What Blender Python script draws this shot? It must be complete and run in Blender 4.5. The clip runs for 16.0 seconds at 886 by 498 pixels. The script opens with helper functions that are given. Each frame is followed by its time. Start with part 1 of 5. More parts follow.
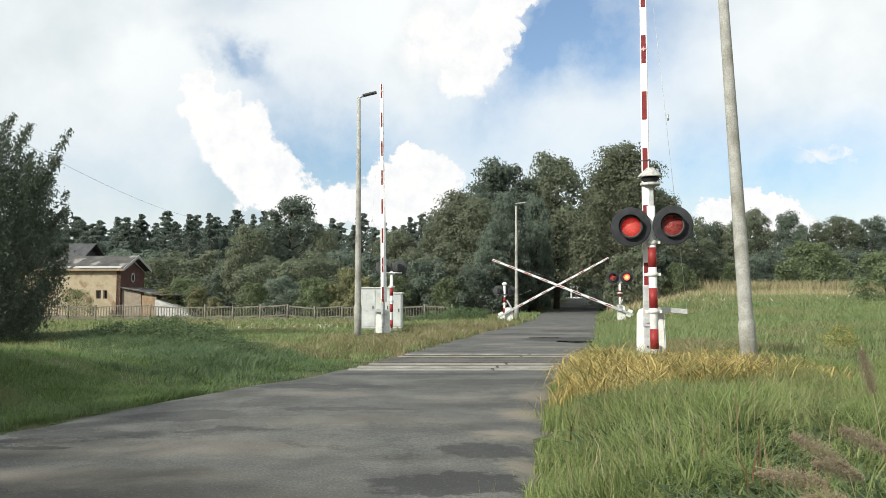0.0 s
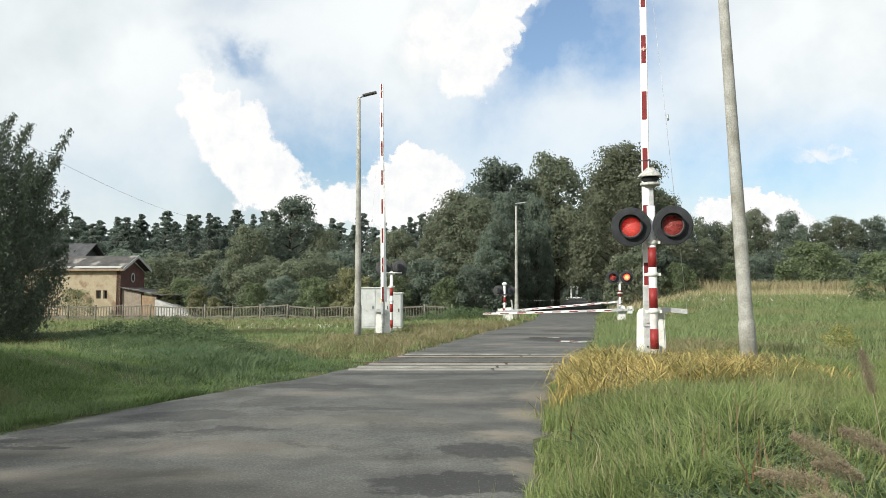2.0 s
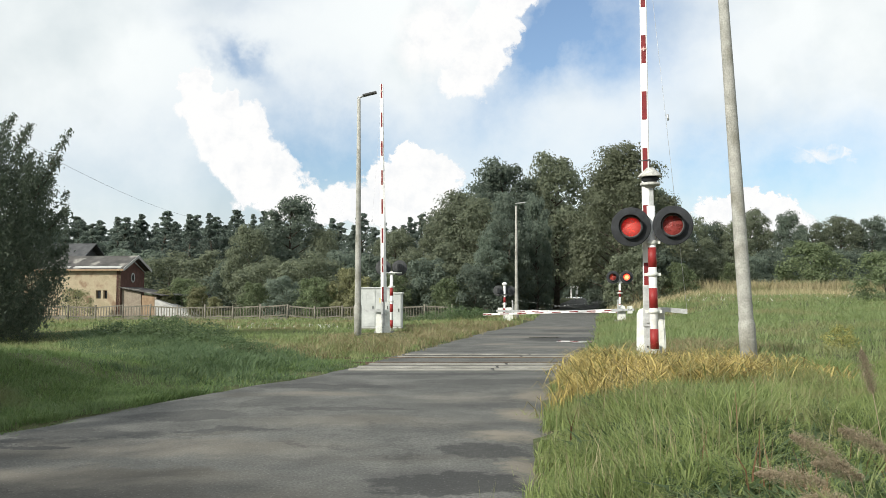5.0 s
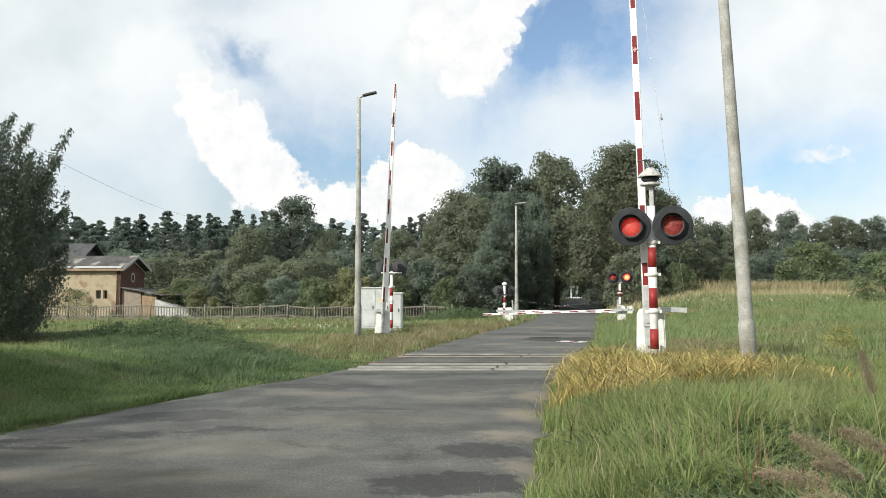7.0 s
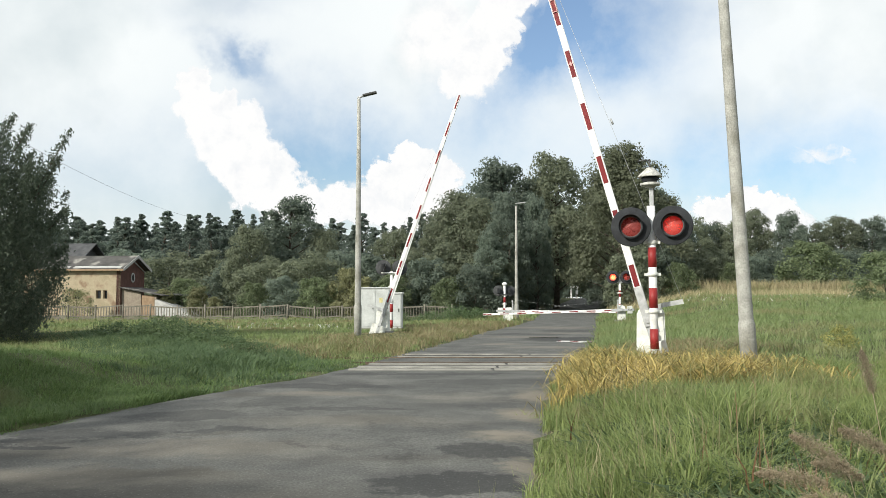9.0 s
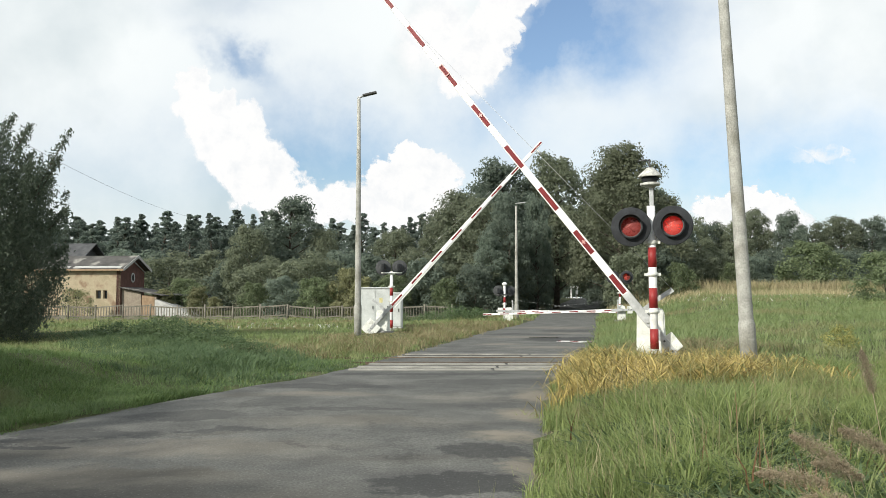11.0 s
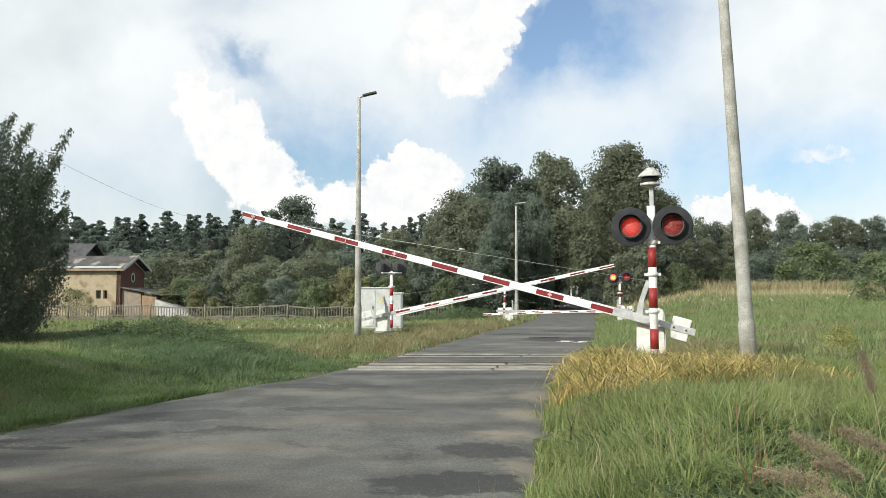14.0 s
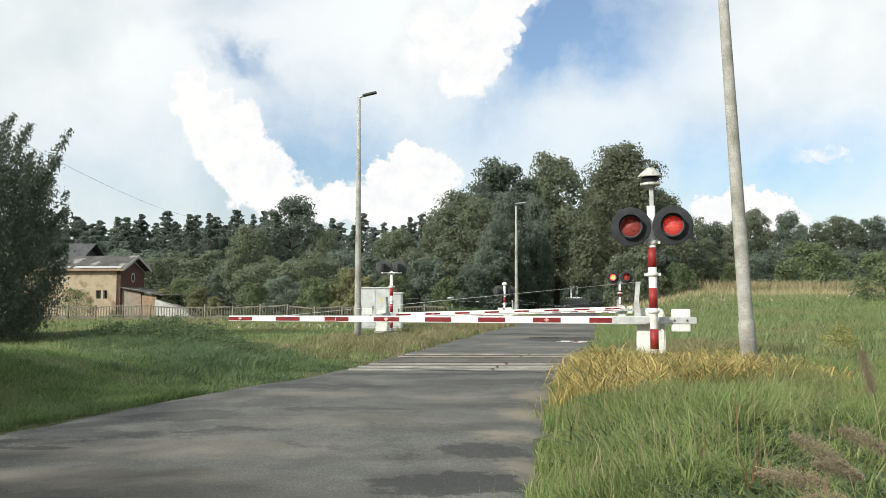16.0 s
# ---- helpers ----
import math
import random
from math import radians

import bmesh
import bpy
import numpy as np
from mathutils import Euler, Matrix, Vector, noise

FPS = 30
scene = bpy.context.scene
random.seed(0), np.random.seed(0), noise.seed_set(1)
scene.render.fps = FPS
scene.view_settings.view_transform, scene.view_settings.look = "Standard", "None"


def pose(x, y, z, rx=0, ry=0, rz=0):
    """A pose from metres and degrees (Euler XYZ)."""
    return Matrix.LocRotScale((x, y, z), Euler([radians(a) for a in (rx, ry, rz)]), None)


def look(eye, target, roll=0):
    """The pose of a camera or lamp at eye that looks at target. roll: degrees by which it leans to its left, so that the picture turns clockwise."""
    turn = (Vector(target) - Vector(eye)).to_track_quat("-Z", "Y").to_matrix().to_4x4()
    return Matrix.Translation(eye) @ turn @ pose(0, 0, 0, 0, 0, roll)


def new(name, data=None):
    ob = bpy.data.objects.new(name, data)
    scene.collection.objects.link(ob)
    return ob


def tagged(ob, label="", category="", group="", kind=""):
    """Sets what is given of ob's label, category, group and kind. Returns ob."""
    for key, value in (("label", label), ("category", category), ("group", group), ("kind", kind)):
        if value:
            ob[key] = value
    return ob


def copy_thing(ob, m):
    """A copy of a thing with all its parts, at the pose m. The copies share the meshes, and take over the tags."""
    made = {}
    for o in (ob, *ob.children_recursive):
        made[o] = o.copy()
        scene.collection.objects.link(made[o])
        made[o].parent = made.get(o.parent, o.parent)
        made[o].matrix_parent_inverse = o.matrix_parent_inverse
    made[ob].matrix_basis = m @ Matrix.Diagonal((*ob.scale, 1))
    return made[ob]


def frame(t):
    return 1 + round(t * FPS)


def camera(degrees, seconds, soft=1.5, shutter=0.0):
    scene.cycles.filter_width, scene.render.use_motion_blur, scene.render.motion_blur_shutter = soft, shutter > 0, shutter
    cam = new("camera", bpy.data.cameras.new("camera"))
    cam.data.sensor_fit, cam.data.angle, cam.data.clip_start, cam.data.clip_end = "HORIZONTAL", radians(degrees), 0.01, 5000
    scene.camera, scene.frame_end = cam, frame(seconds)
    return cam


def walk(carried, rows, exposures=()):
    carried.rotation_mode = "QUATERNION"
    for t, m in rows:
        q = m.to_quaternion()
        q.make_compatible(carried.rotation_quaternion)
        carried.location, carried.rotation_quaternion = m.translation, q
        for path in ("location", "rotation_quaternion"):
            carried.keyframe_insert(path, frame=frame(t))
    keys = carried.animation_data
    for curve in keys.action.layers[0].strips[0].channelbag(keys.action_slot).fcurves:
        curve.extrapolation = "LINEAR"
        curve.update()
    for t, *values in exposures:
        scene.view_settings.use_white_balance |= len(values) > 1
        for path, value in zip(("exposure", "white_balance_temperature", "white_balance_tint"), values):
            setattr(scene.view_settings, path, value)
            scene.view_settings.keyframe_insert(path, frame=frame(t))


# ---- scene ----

# ---------- camera: stands still on the verge ----------
cam = camera(53.0, 16.0, soft=0.75)
EYE = (0.0, 0.0, 1.32)
walk(cam, [(0.0, pose(*EYE, 93.167, 0, 0)), (16.0, pose(*EYE, 93.167, 0, 0))], exposures=[(0.0, 0.0), (16.0, 0.0)])

# ---------- world and sun ----------
SUN_TO = Vector((-0.64, -0.60, 0.50)).normalized()


def build_world():
    world = bpy.data.worlds.new("world")
    scene.world = world
    world.use_nodes = True
    nt = world.node_tree
    nt.nodes.clear()
    N, L = nt.nodes.new, nt.links.new

    def m(op, a, b=None, c=None, clamp=False):
        n = N("ShaderNodeMath")
        n.operation, n.use_clamp = op, clamp
        for i, v in enumerate((a, b, c)):
            if v is None:
                continue
            if isinstance(v, (int, float)):
                n.inputs[i].default_value = v
            else:
                L(v, n.inputs[i])
        return n.outputs[0]

    tc = N("ShaderNodeTexCoord")
    sep = N("ShaderNodeSeparateXYZ")
    L(tc.outputs["Generated"], sep.inputs[0])
    depth = m("MAXIMUM", sep.outputs[1], 0.12)
    u, v = m("DIVIDE", sep.outputs[0], depth), m("DIVIDE", sep.outputs[2], depth)
    # slow warp of the cloud outlines
    wn = N("ShaderNodeTexNoise")
    wn.inputs["Scale"].default_value, wn.inputs["Detail"].default_value, wn.inputs["Roughness"].default_value = 7.0, 6.0, 0.6
    L(tc.outputs["Generated"], wn.inputs["Vector"])
    wsep = N("ShaderNodeSeparateColor")
    L(wn.outputs["Color"], wsep.inputs[0])
    uw = m("ADD", u, m("MULTIPLY", m("SUBTRACT", wsep.outputs[0], 0.5), 0.16))
    vw = m("ADD", v, m("MULTIPLY", m("SUBTRACT", wsep.outputs[1], 0.5), 0.16))

    def blob(cu, cv, ru, rv, turn, amount):
        c, s_ = math.cos(radians(turn)), math.sin(radians(turn))
        du, dv = m("SUBTRACT", uw, cu), m("SUBTRACT", vw, cv)
        p = m("ADD", m("MULTIPLY", du, c / ru), m("MULTIPLY", dv, s_ / ru))
        q = m("ADD", m("MULTIPLY", du, -s_ / rv), m("MULTIPLY", dv, c / rv))
        r2 = m("ADD", m("MULTIPLY", p, p), m("MULTIPLY", q, q))
        g = m("POWER", 2.718, m("MULTIPLY", r2, -1.0))
        return m("MULTIPLY", g, amount)

    # openings of blue between the clouds
    total = None
    for b in ((0.118, 0.292, 0.13, 0.050, 52, 0.95), (0.21, 0.275, 0.09, 0.055, 10, 0.55), (0.24, 0.335, 0.08, 0.04, 0, 0.3),
              (-0.235, 0.268, 0.042, 0.014, -25, 0.6), (-0.15, 0.17, 0.10, 0.07, -25, 0.55), (-0.40, 0.13, 0.14, 0.08, 0, 0.22),
              (0.33, 0.12, 0.11, 0.06, 0, 0.50), (0.46, 0.17, 0.12, 0.06, 0, 0.42), (-0.24, 0.33, 0.08, 0.03, 0, 0.22),
              (-0.06, 0.12, 0.4, 0.07, 0, 0.3), (0.45, 0.10, 0.2, 0.08, 0, 0.2)):
        g = blob(*b)
        total = g if total is None else m("ADD", total, g)
    # finer veil, and a broken cover over the rest of the sky
    fn = N("ShaderNodeTexNoise")
    fn.inputs["Scale"].default_value, fn.inputs["Detail"].default_value, fn.inputs["Roughness"].default_value = 11.0, 7.0, 0.62
    L(tc.outputs["Generated"], fn.inputs["Vector"])
    total = m("MULTIPLY", total, m("ADD", m("MULTIPLY", fn.outputs["Fac"], 1.7), 0.35))
    bn = N("ShaderNodeTexNoise")
    bn.inputs["Scale"].default_value, bn.inputs["Detail"].default_value = 2.6, 5.0
    L(tc.outputs["Generated"], bn.inputs["Vector"])
    rest = m("MULTIPLY", m("SUBTRACT", bn.outputs["Fac"], 0.42), 1.6, clamp=True)
    front = m("MULTIPLY", m("SUBTRACT", sep.outputs[1], 0.55), 4.0, clamp=True)
    blue = m("ADD", m("MULTIPLY", total, front), m("MULTIPLY", rest, m("SUBTRACT", 1.0, front)), clamp=True)

    sky = N("ShaderNodeTexSky")
    sky.sky_type, sky.sun_disc = "NISHITA", False
    sky.sun_elevation = math.asin(SUN_TO.z)
    sky.sun_rotation = math.atan2(SUN_TO.x, SUN_TO.y)
    sky.air_density, sky.dust_density, sky.ozone_density = 1.0, 1.4, 2.2
    clear = N("ShaderNodeBackground")
    L(sky.outputs[0], clear.inputs[0])
    clear.inputs[1].default_value = 0.15
    # cloud: bright white with soft grey parts
    gn = N("ShaderNodeTexNoise")
    gn.inputs["Scale"].default_value, gn.inputs["Detail"].default_value = 5.0, 6.0
    L(tc.outputs["Generated"], gn.inputs["Vector"])
    ramp = N("ShaderNodeValToRGB")
    ramp.color_ramp.elements[0].position, ramp.color_ramp.elements[0].color = 0.30, (0.71, 0.785, 0.81, 1)
    ramp.color_ramp.elements[1].position, ramp.color_ramp.elements[1].color = 0.50, (0.96, 1.0, 1.0, 1)
    L(gn.outputs["Fac"], ramp.inputs[0])
    cloud = N("ShaderNodeBackground")
    L(ramp.outputs[0], cloud.inputs[0])
    cloud.inputs[1].default_value = 1.0
    mix = N("ShaderNodeMixShader")
    L(blue, mix.inputs[0])
    L(cloud.outputs[0], mix.inputs[1])
    L(clear.outputs[0], mix.inputs[2])
    out = N("ShaderNodeOutputWorld")
    L(mix.outputs[0], out.inputs[0])


build_world()
sun = new("sun", bpy.data.lights.new("sun", "SUN"))
sun.data.energy, sun.data.angle, sun.data.color = 5.0, radians(1.5), (1.0, 0.965, 0.86)
sun.matrix_world = look(SUN_TO * 50, (0, 0, 0))


# ---------- materials ----------
def surface(name, c1, c2, scale=6.0, fine=60.0, rough=0.8, bump=0.15, metal=0.0, fine_amount=0.35, spec=0.3, low=0.35, high=0.68,
            third=None, third_scale=1.0, third_at=(0.5, 0.6), depth=0.01, random_tint=0.0):
    """A two-scale surface: broad stains between c1 and c2, fine grain, relief."""
    mat = bpy.data.materials.new(name)
    mat.use_nodes = True
    nt = mat.node_tree
    N, L = nt.nodes.new, nt.links.new
    bsdf = nt.nodes["Principled BSDF"]
    geo = N("ShaderNodeNewGeometry")
    n1 = N("ShaderNodeTexNoise")
    n1.inputs["Scale"].default_value, n1.inputs["Detail"].default_value, n1.inputs["Roughness"].default_value = scale, 6, 0.6
    n2 = N("ShaderNodeTexNoise")
    n2.inputs["Scale"].default_value, n2.inputs["Detail"].default_value = fine, 3
    for n in (n1, n2):
        L(geo.outputs["Position"], n.inputs["Vector"])
    r = N("ShaderNodeValToRGB")
    r.color_ramp.elements[0].position, r.color_ramp.elements[0].color = low, (*c1, 1)
    r.color_ramp.elements[1].position, r.color_ramp.elements[1].color = high, (*c2, 1)
    L(n1.outputs["Fac"], r.inputs[0])
    colour = r.outputs[0]
    if third:
        n3 = N("ShaderNodeTexNoise")
        n3.inputs["Scale"].default_value, n3.inputs["Detail"].default_value = third_scale, 5
        L(geo.outputs["Position"], n3.inputs["Vector"])
        mr = N("ShaderNodeMapRange")
        mr.inputs[1].default_value, mr.inputs[2].default_value = third_at
        L(n3.outputs["Fac"], mr.inputs[0])
        mx = N("ShaderNodeMix")
        mx.data_type = "RGBA"
        L(mr.outputs[0], mx.inputs[0])
        L(colour, mx.inputs[6])
        mx.inputs[7].default_value = (*third, 1)
        colour = mx.outputs[2]
    mx = N("ShaderNodeMix")
    mx.data_type, mx.blend_type = "RGBA", "OVERLAY"
    mx.inputs[0].default_value = fine_amount
    L(colour, mx.inputs[6])
    L(n2.outputs["Fac"], mx.inputs[7])
    colour = mx.outputs[2]
    if random_tint:
        oi = N("ShaderNodeObjectInfo")
        hs = N("ShaderNodeHueSaturation")
        mr = N("ShaderNodeMapRange")
        mr.inputs[3].default_value, mr.inputs[4].default_value = 1 - random_tint, 1 + random_tint
        L(oi.outputs["Random"], mr.inputs[0])
        L(mr.outputs[0], hs.inputs["Value"])
        L(colour, hs.inputs["Color"])
        colour = hs.outputs[0]
    L(colour, bsdf.inputs["Base Color"])
    bsdf.inputs["Roughness"].default_value, bsdf.inputs["Metallic"].default_value = rough, metal
    bsdf.inputs["Specular IOR Level"].default_value = spec
    if bump:
        bp = N("ShaderNodeBump")
        bp.inputs["Strength"].default_value, bp.inputs["Distance"].default_value = bump, depth
        L(n2.outputs["Fac"], bp.inputs["Height"])
        L(bp.outputs[0], bsdf.inputs["Normal"])
    return mat


def foliage(name, dark, light, through_=0.25, patch=None, patch_scale=0.35, patch_at=(0.5, 0.62), rough=0.6):
    """Leaves and blades: each island has its own shade; broad patches may turn to another colour."""
    mat = bpy.data.materials.new(name)
    mat.use_nodes = True
    nt = mat.node_tree
    N, L = nt.nodes.new, nt.links.new
    bsdf, out = nt.nodes["Principled BSDF"], nt.nodes["Material Output"]
    geo = N("ShaderNodeNewGeometry")
    r = N("ShaderNodeValToRGB")
    r.color_ramp.elements[0].color, r.color_ramp.elements[1].color = (*dark, 1), (*light, 1)
    L(geo.outputs["Random Per Island"], r.inputs[0])
    colour = r.outputs[0]
    if patch:
        n = N("ShaderNodeTexNoise")
        n.inputs["Scale"].default_value, n.inputs["Detail"].default_value = patch_scale, 4
        L(geo.outputs["Position"], n.inputs["Vector"])
        mr = N("ShaderNodeMapRange")
        mr.inputs[1].default_value, mr.inputs[2].default_value = patch_at
        L(n.outputs["Fac"], mr.inputs[0])
        mx = N("ShaderNodeMix")
        mx.data_type = "RGBA"
        L(mr.outputs[0], mx.inputs[0])
        L(colour, mx.inputs[6])
        mx.inputs[7].default_value = (*patch, 1)
        colour = mx.outputs[2]
    oi = N("ShaderNodeObjectInfo")
    hs = N("ShaderNodeHueSaturation")
    mr = N("ShaderNodeMapRange")
    mr.inputs[3].default_value, mr.inputs[4].default_value = 0.82, 1.18
    L(oi.outputs["Random"], mr.inputs[0])
    L(mr.outputs[0], hs.inputs["Value"])
    L(colour, hs.inputs["Color"])
    L(hs.outputs[0], bsdf.inputs["Base Color"])
    bsdf.inputs["Roughness"].default_value, bsdf.inputs["Specular IOR Level"].default_value = rough, 0.45
    tr = N("ShaderNodeBsdfTranslucent")
    L(hs.outputs[0], tr.inputs[0])
    mix = N("ShaderNodeMixShader")
    mix.inputs[0].default_value = through_
    L(bsdf.outputs[0], mix.inputs[1])
    L(tr.outputs[0], mix.inputs[2])
    L(mix.outputs[0], out.inputs[0])
    return mat


def glow(name, colour, strength):
    mat = bpy.data.materials.new(name)
    mat.use_nodes = True
    b = mat.node_tree.nodes["Principled BSDF"]
    b.inputs["Base Color"].default_value = (*colour, 1)
    b.inputs["Emission Color"].default_value = (*colour, 1)
    b.inputs["Emission Strength"].default_value = strength
    return mat


def red_glass(name, clear, tint):
    mat = bpy.data.materials.new(name)
    mat.use_nodes = True
    nt = mat.node_tree
    b, out = nt.nodes["Principled BSDF"], nt.nodes["Material Output"]
    b.inputs["Base Color"].default_value = (0.31, 0.052, 0.045, 1)
    b.inputs["Roughness"].default_value = 0.4
    vo = nt.nodes.new("ShaderNodeTexVoronoi")
    vo.inputs["Scale"].default_value = 38
    geo = nt.nodes.new("ShaderNodeNewGeometry")
    nt.links.new(geo.outputs["Position"], vo.inputs["Vector"])
    bp = nt.nodes.new("ShaderNodeBump")
    bp.inputs["Strength"].default_value, bp.inputs["Distance"].default_value = 0.7, 0.01
    nt.links.new(vo.outputs["Distance"], bp.inputs["Height"])
    nt.links.new(bp.outputs[0], b.inputs["Normal"])
    t = nt.nodes.new("ShaderNodeBsdfTransparent")
    t.inputs[0].default_value = (1.0, tint, tint * 0.85, 1)
    mix = nt.nodes.new("ShaderNodeMixShader")
    ns = nt.nodes.new("ShaderNodeTexNoise")
    ns.inputs["Scale"].default_value, ns.inputs["Detail"].default_value = 22, 3
    nt.links.new(geo.outputs["Position"], ns.inputs["Vector"])
    mr = nt.nodes.new("ShaderNodeMapRange")
    mr.inputs[1].default_value, mr.inputs[2].default_value = 0.3, 0.7
    mr.inputs[3].default_value, mr.inputs[4].default_value = clear * 0.55, min(0.95, clear * 1.35)
    nt.links.new(ns.outputs["Fac"], mr.inputs[0])
    nt.links.new(mr.outputs[0], mix.inputs[0])
    nt.links.new(b.outputs[0], mix.inputs[1])
    nt.links.new(t.outputs[0], mix.inputs[2])
    nt.links.new(mix.outputs[0], out.inputs[0])
    return mat


def asphalt_with_repairs():
    """Worn asphalt with tar repairs and dusty edges that have uneven outlines."""
    mat = surface("asphalt", (0.076, 0.077, 0.072), (0.132, 0.132, 0.122), 1.3, 46, 0.9, 0.4, fine_amount=0.85, third=(0.060, 0.061, 0.058),
                  third_scale=0.7, third_at=(0.50, 0.70), depth=0.016)
    nt = mat.node_tree
    N, L = nt.nodes.new, nt.links.new
    bsdf = nt.nodes["Principled BSDF"]
    colour = bsdf.inputs["Base Color"].links[0].from_socket
    geo = N("ShaderNodeNewGeometry")
    wn = N("ShaderNodeTexNoise")
    wn.inputs["Scale"].default_value, wn.inputs["Detail"].default_value = 2.2, 6
    wn.inputs["Roughness"].default_value = 0.72
    L(geo.outputs["Position"], wn.inputs["Vector"])
    sub = N("ShaderNodeVectorMath")
    sub.operation = "SUBTRACT"
    L(wn.outputs["Color"], sub.inputs[0])
    sub.inputs[1].default_value = (0.5, 0.5, 0.5)
    sc = N("ShaderNodeVectorMath")
    sc.operation = "MULTIPLY"
    L(sub.outputs[0], sc.inputs[0])
    sc.inputs[1].default_value = (0.9, 1.3, 0.0)
    add = N("ShaderNodeVectorMath")
    add.operation = "ADD"
    L(geo.outputs["Position"], add.inputs[0])
    L(sc.outputs[0], add.inputs[1])
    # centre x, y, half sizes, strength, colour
    # Brown tint paints the shade on the near left road; small spots are stains.
    dark, dust, shade_and_stain = (0.028, 0.029, 0.029), (0.215, 0.190, 0.150), (0.062, 0.057, 0.047)
    for cx, cy, rx, ry, amount, tint in ((-3.2, 6.0, 2.6, 1.1, 0.75, shade_and_stain), (-4.2, 7.6, 1.6, 0.5, 0.6, shade_and_stain), (-1.2, 5.7, 1.2, 0.5, 0.5, shade_and_stain), (-2.8, 12.1, 0.5, 0.3, 0.5, shade_and_stain), (-4.3, 8.35, 0.9, 0.16, 0.7, dark), (-2.1, 9.0, 0.55, 0.16, 0.6, dark), (-1.2, 10.6, 0.8, 0.2, 0.5, dark), (-0.6, 7.4, 1.4, 0.25, 0.4, shade_and_stain), (-0.3, 15.6, 1.6, 0.25, 0.6, dark),
                                         (0.36, 7.75, 0.40, 0.42, 0.68, dark), (0.02, 6.42, 0.58, 0.36, 0.75, dark), (-2.9, 10.2, 0.7, 0.4, 0.55, dark), (-3.5, 8.8, 0.8, 0.3, 0.6, dark),
                                         (-1.9, 13.4, 1.0, 0.4, 0.55, dark), (1.0, 14.2, 1.3, 0.5, 0.4, dark), (4.5, 28.7, 2.0, 1.6, 0.7, dark), (3.0, 32.6, 1.6, 1.0, 0.5, dark), (5.2, 36.0, 1.4, 1.2, 0.5, dark), (2.6, 30.4, 1.6, 0.8, 0.45, dust), (4.6, 33.6, 1.5, 0.8, 0.4, dust), (5.0, 40.0, 2.5, 2.0, 0.4, dust),
                                         (0.95, 10.3, 0.36, 0.7, 0.9, dust), (0.66, 8.7, 0.46, 0.36, 0.85, dust), (1.30, 12.2, 0.36, 0.9, 0.75, dust), (0.62, 7.0, 0.16, 0.6, 0.7, dust), (-2.4, 8.0, 1.7, 0.55, 0.4, dust), (-3.0, 6.7, 1.5, 0.45, 0.4, dust), (1.9, 20.5, 2.2, 0.5, 0.5, dark), (3.2, 23.8, 1.6, 0.7, 0.45, dust), (1.6, 25.6, 0.8, 0.6, 0.5, dust),
                                         (-0.9, 9.6, 1.4, 0.5, 0.28, dust), (-1.6, 12.3, 1.0, 0.35, 0.45, dust), (0.2, 12.0, 0.8, 0.6, 0.25, dust), (-2.1, 6.8, 0.8, 0.28, 0.65, shade_and_stain), (-3.75, 8.05, 0.5, 0.12, 0.8, dark), (-2.3, 8.75, 0.5, 0.10, 0.6, shade_and_stain)):
        mp = N("ShaderNodeMapping")
        mp.vector_type = "TEXTURE"
        mp.inputs["Location"].default_value = (cx, cy, 0)
        mp.inputs["Scale"].default_value = (rx, ry, 1000)
        L(add.outputs[0], mp.inputs["Vector"])
        ln = N("ShaderNodeVectorMath")
        ln.operation = "LENGTH"
        L(mp.outputs[0], ln.inputs[0])
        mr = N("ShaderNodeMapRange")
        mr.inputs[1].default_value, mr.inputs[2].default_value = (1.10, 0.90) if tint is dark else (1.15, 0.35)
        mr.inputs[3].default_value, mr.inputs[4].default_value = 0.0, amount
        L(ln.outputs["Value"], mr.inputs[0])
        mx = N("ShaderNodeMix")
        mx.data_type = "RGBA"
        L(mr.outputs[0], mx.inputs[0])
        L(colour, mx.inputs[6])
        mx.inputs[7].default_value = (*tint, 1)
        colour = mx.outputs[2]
    # pale stones in the worn surface
    st = N("ShaderNodeTexVoronoi")
    st.inputs["Scale"].default_value = 26
    L(geo.outputs["Position"], st.inputs["Vector"])
    sr = N("ShaderNodeMapRange")
    sr.inputs[1].default_value, sr.inputs[2].default_value, sr.inputs[3].default_value, sr.inputs[4].default_value = 0.10, 0.20, 0.32, 0.0
    L(st.outputs["Distance"], sr.inputs[0])
    mx = N("ShaderNodeMix")
    mx.data_type = "RGBA"
    L(sr.outputs[0], mx.inputs[0])
    L(colour, mx.inputs[6])
    mx.inputs[7].default_value = (0.30, 0.295, 0.275, 1)
    colour = mx.outputs[2]
    # thin cracks
    vo = N("ShaderNodeTexVoronoi")
    vo.feature = "DISTANCE_TO_EDGE"
    vo.inputs["Scale"].default_value = 0.42
    L(add.outputs[0], vo.inputs["Vector"])
    cn = N("ShaderNodeTexNoise")
    cn.inputs["Scale"].default_value = 0.5
    L(geo.outputs["Position"], cn.inputs["Vector"])
    c1, c2, cm = N("ShaderNodeMapRange"), N("ShaderNodeMapRange"), N("ShaderNodeMath")
    c1.inputs[1].default_value, c1.inputs[2].default_value, c1.inputs[3].default_value, c1.inputs[4].default_value = 0.003, 0.012, 0.4, 0.0
    c2.inputs[1].default_value, c2.inputs[2].default_value = 0.50, 0.60
    L(vo.outputs["Distance"], c1.inputs[0])
    L(cn.outputs["Fac"], c2.inputs[0])
    cm.operation = "MULTIPLY"
    L(c1.outputs[0], cm.inputs[0])
    L(c2.outputs[0], cm.inputs[1])
    mx = N("ShaderNodeMix")
    mx.data_type = "RGBA"
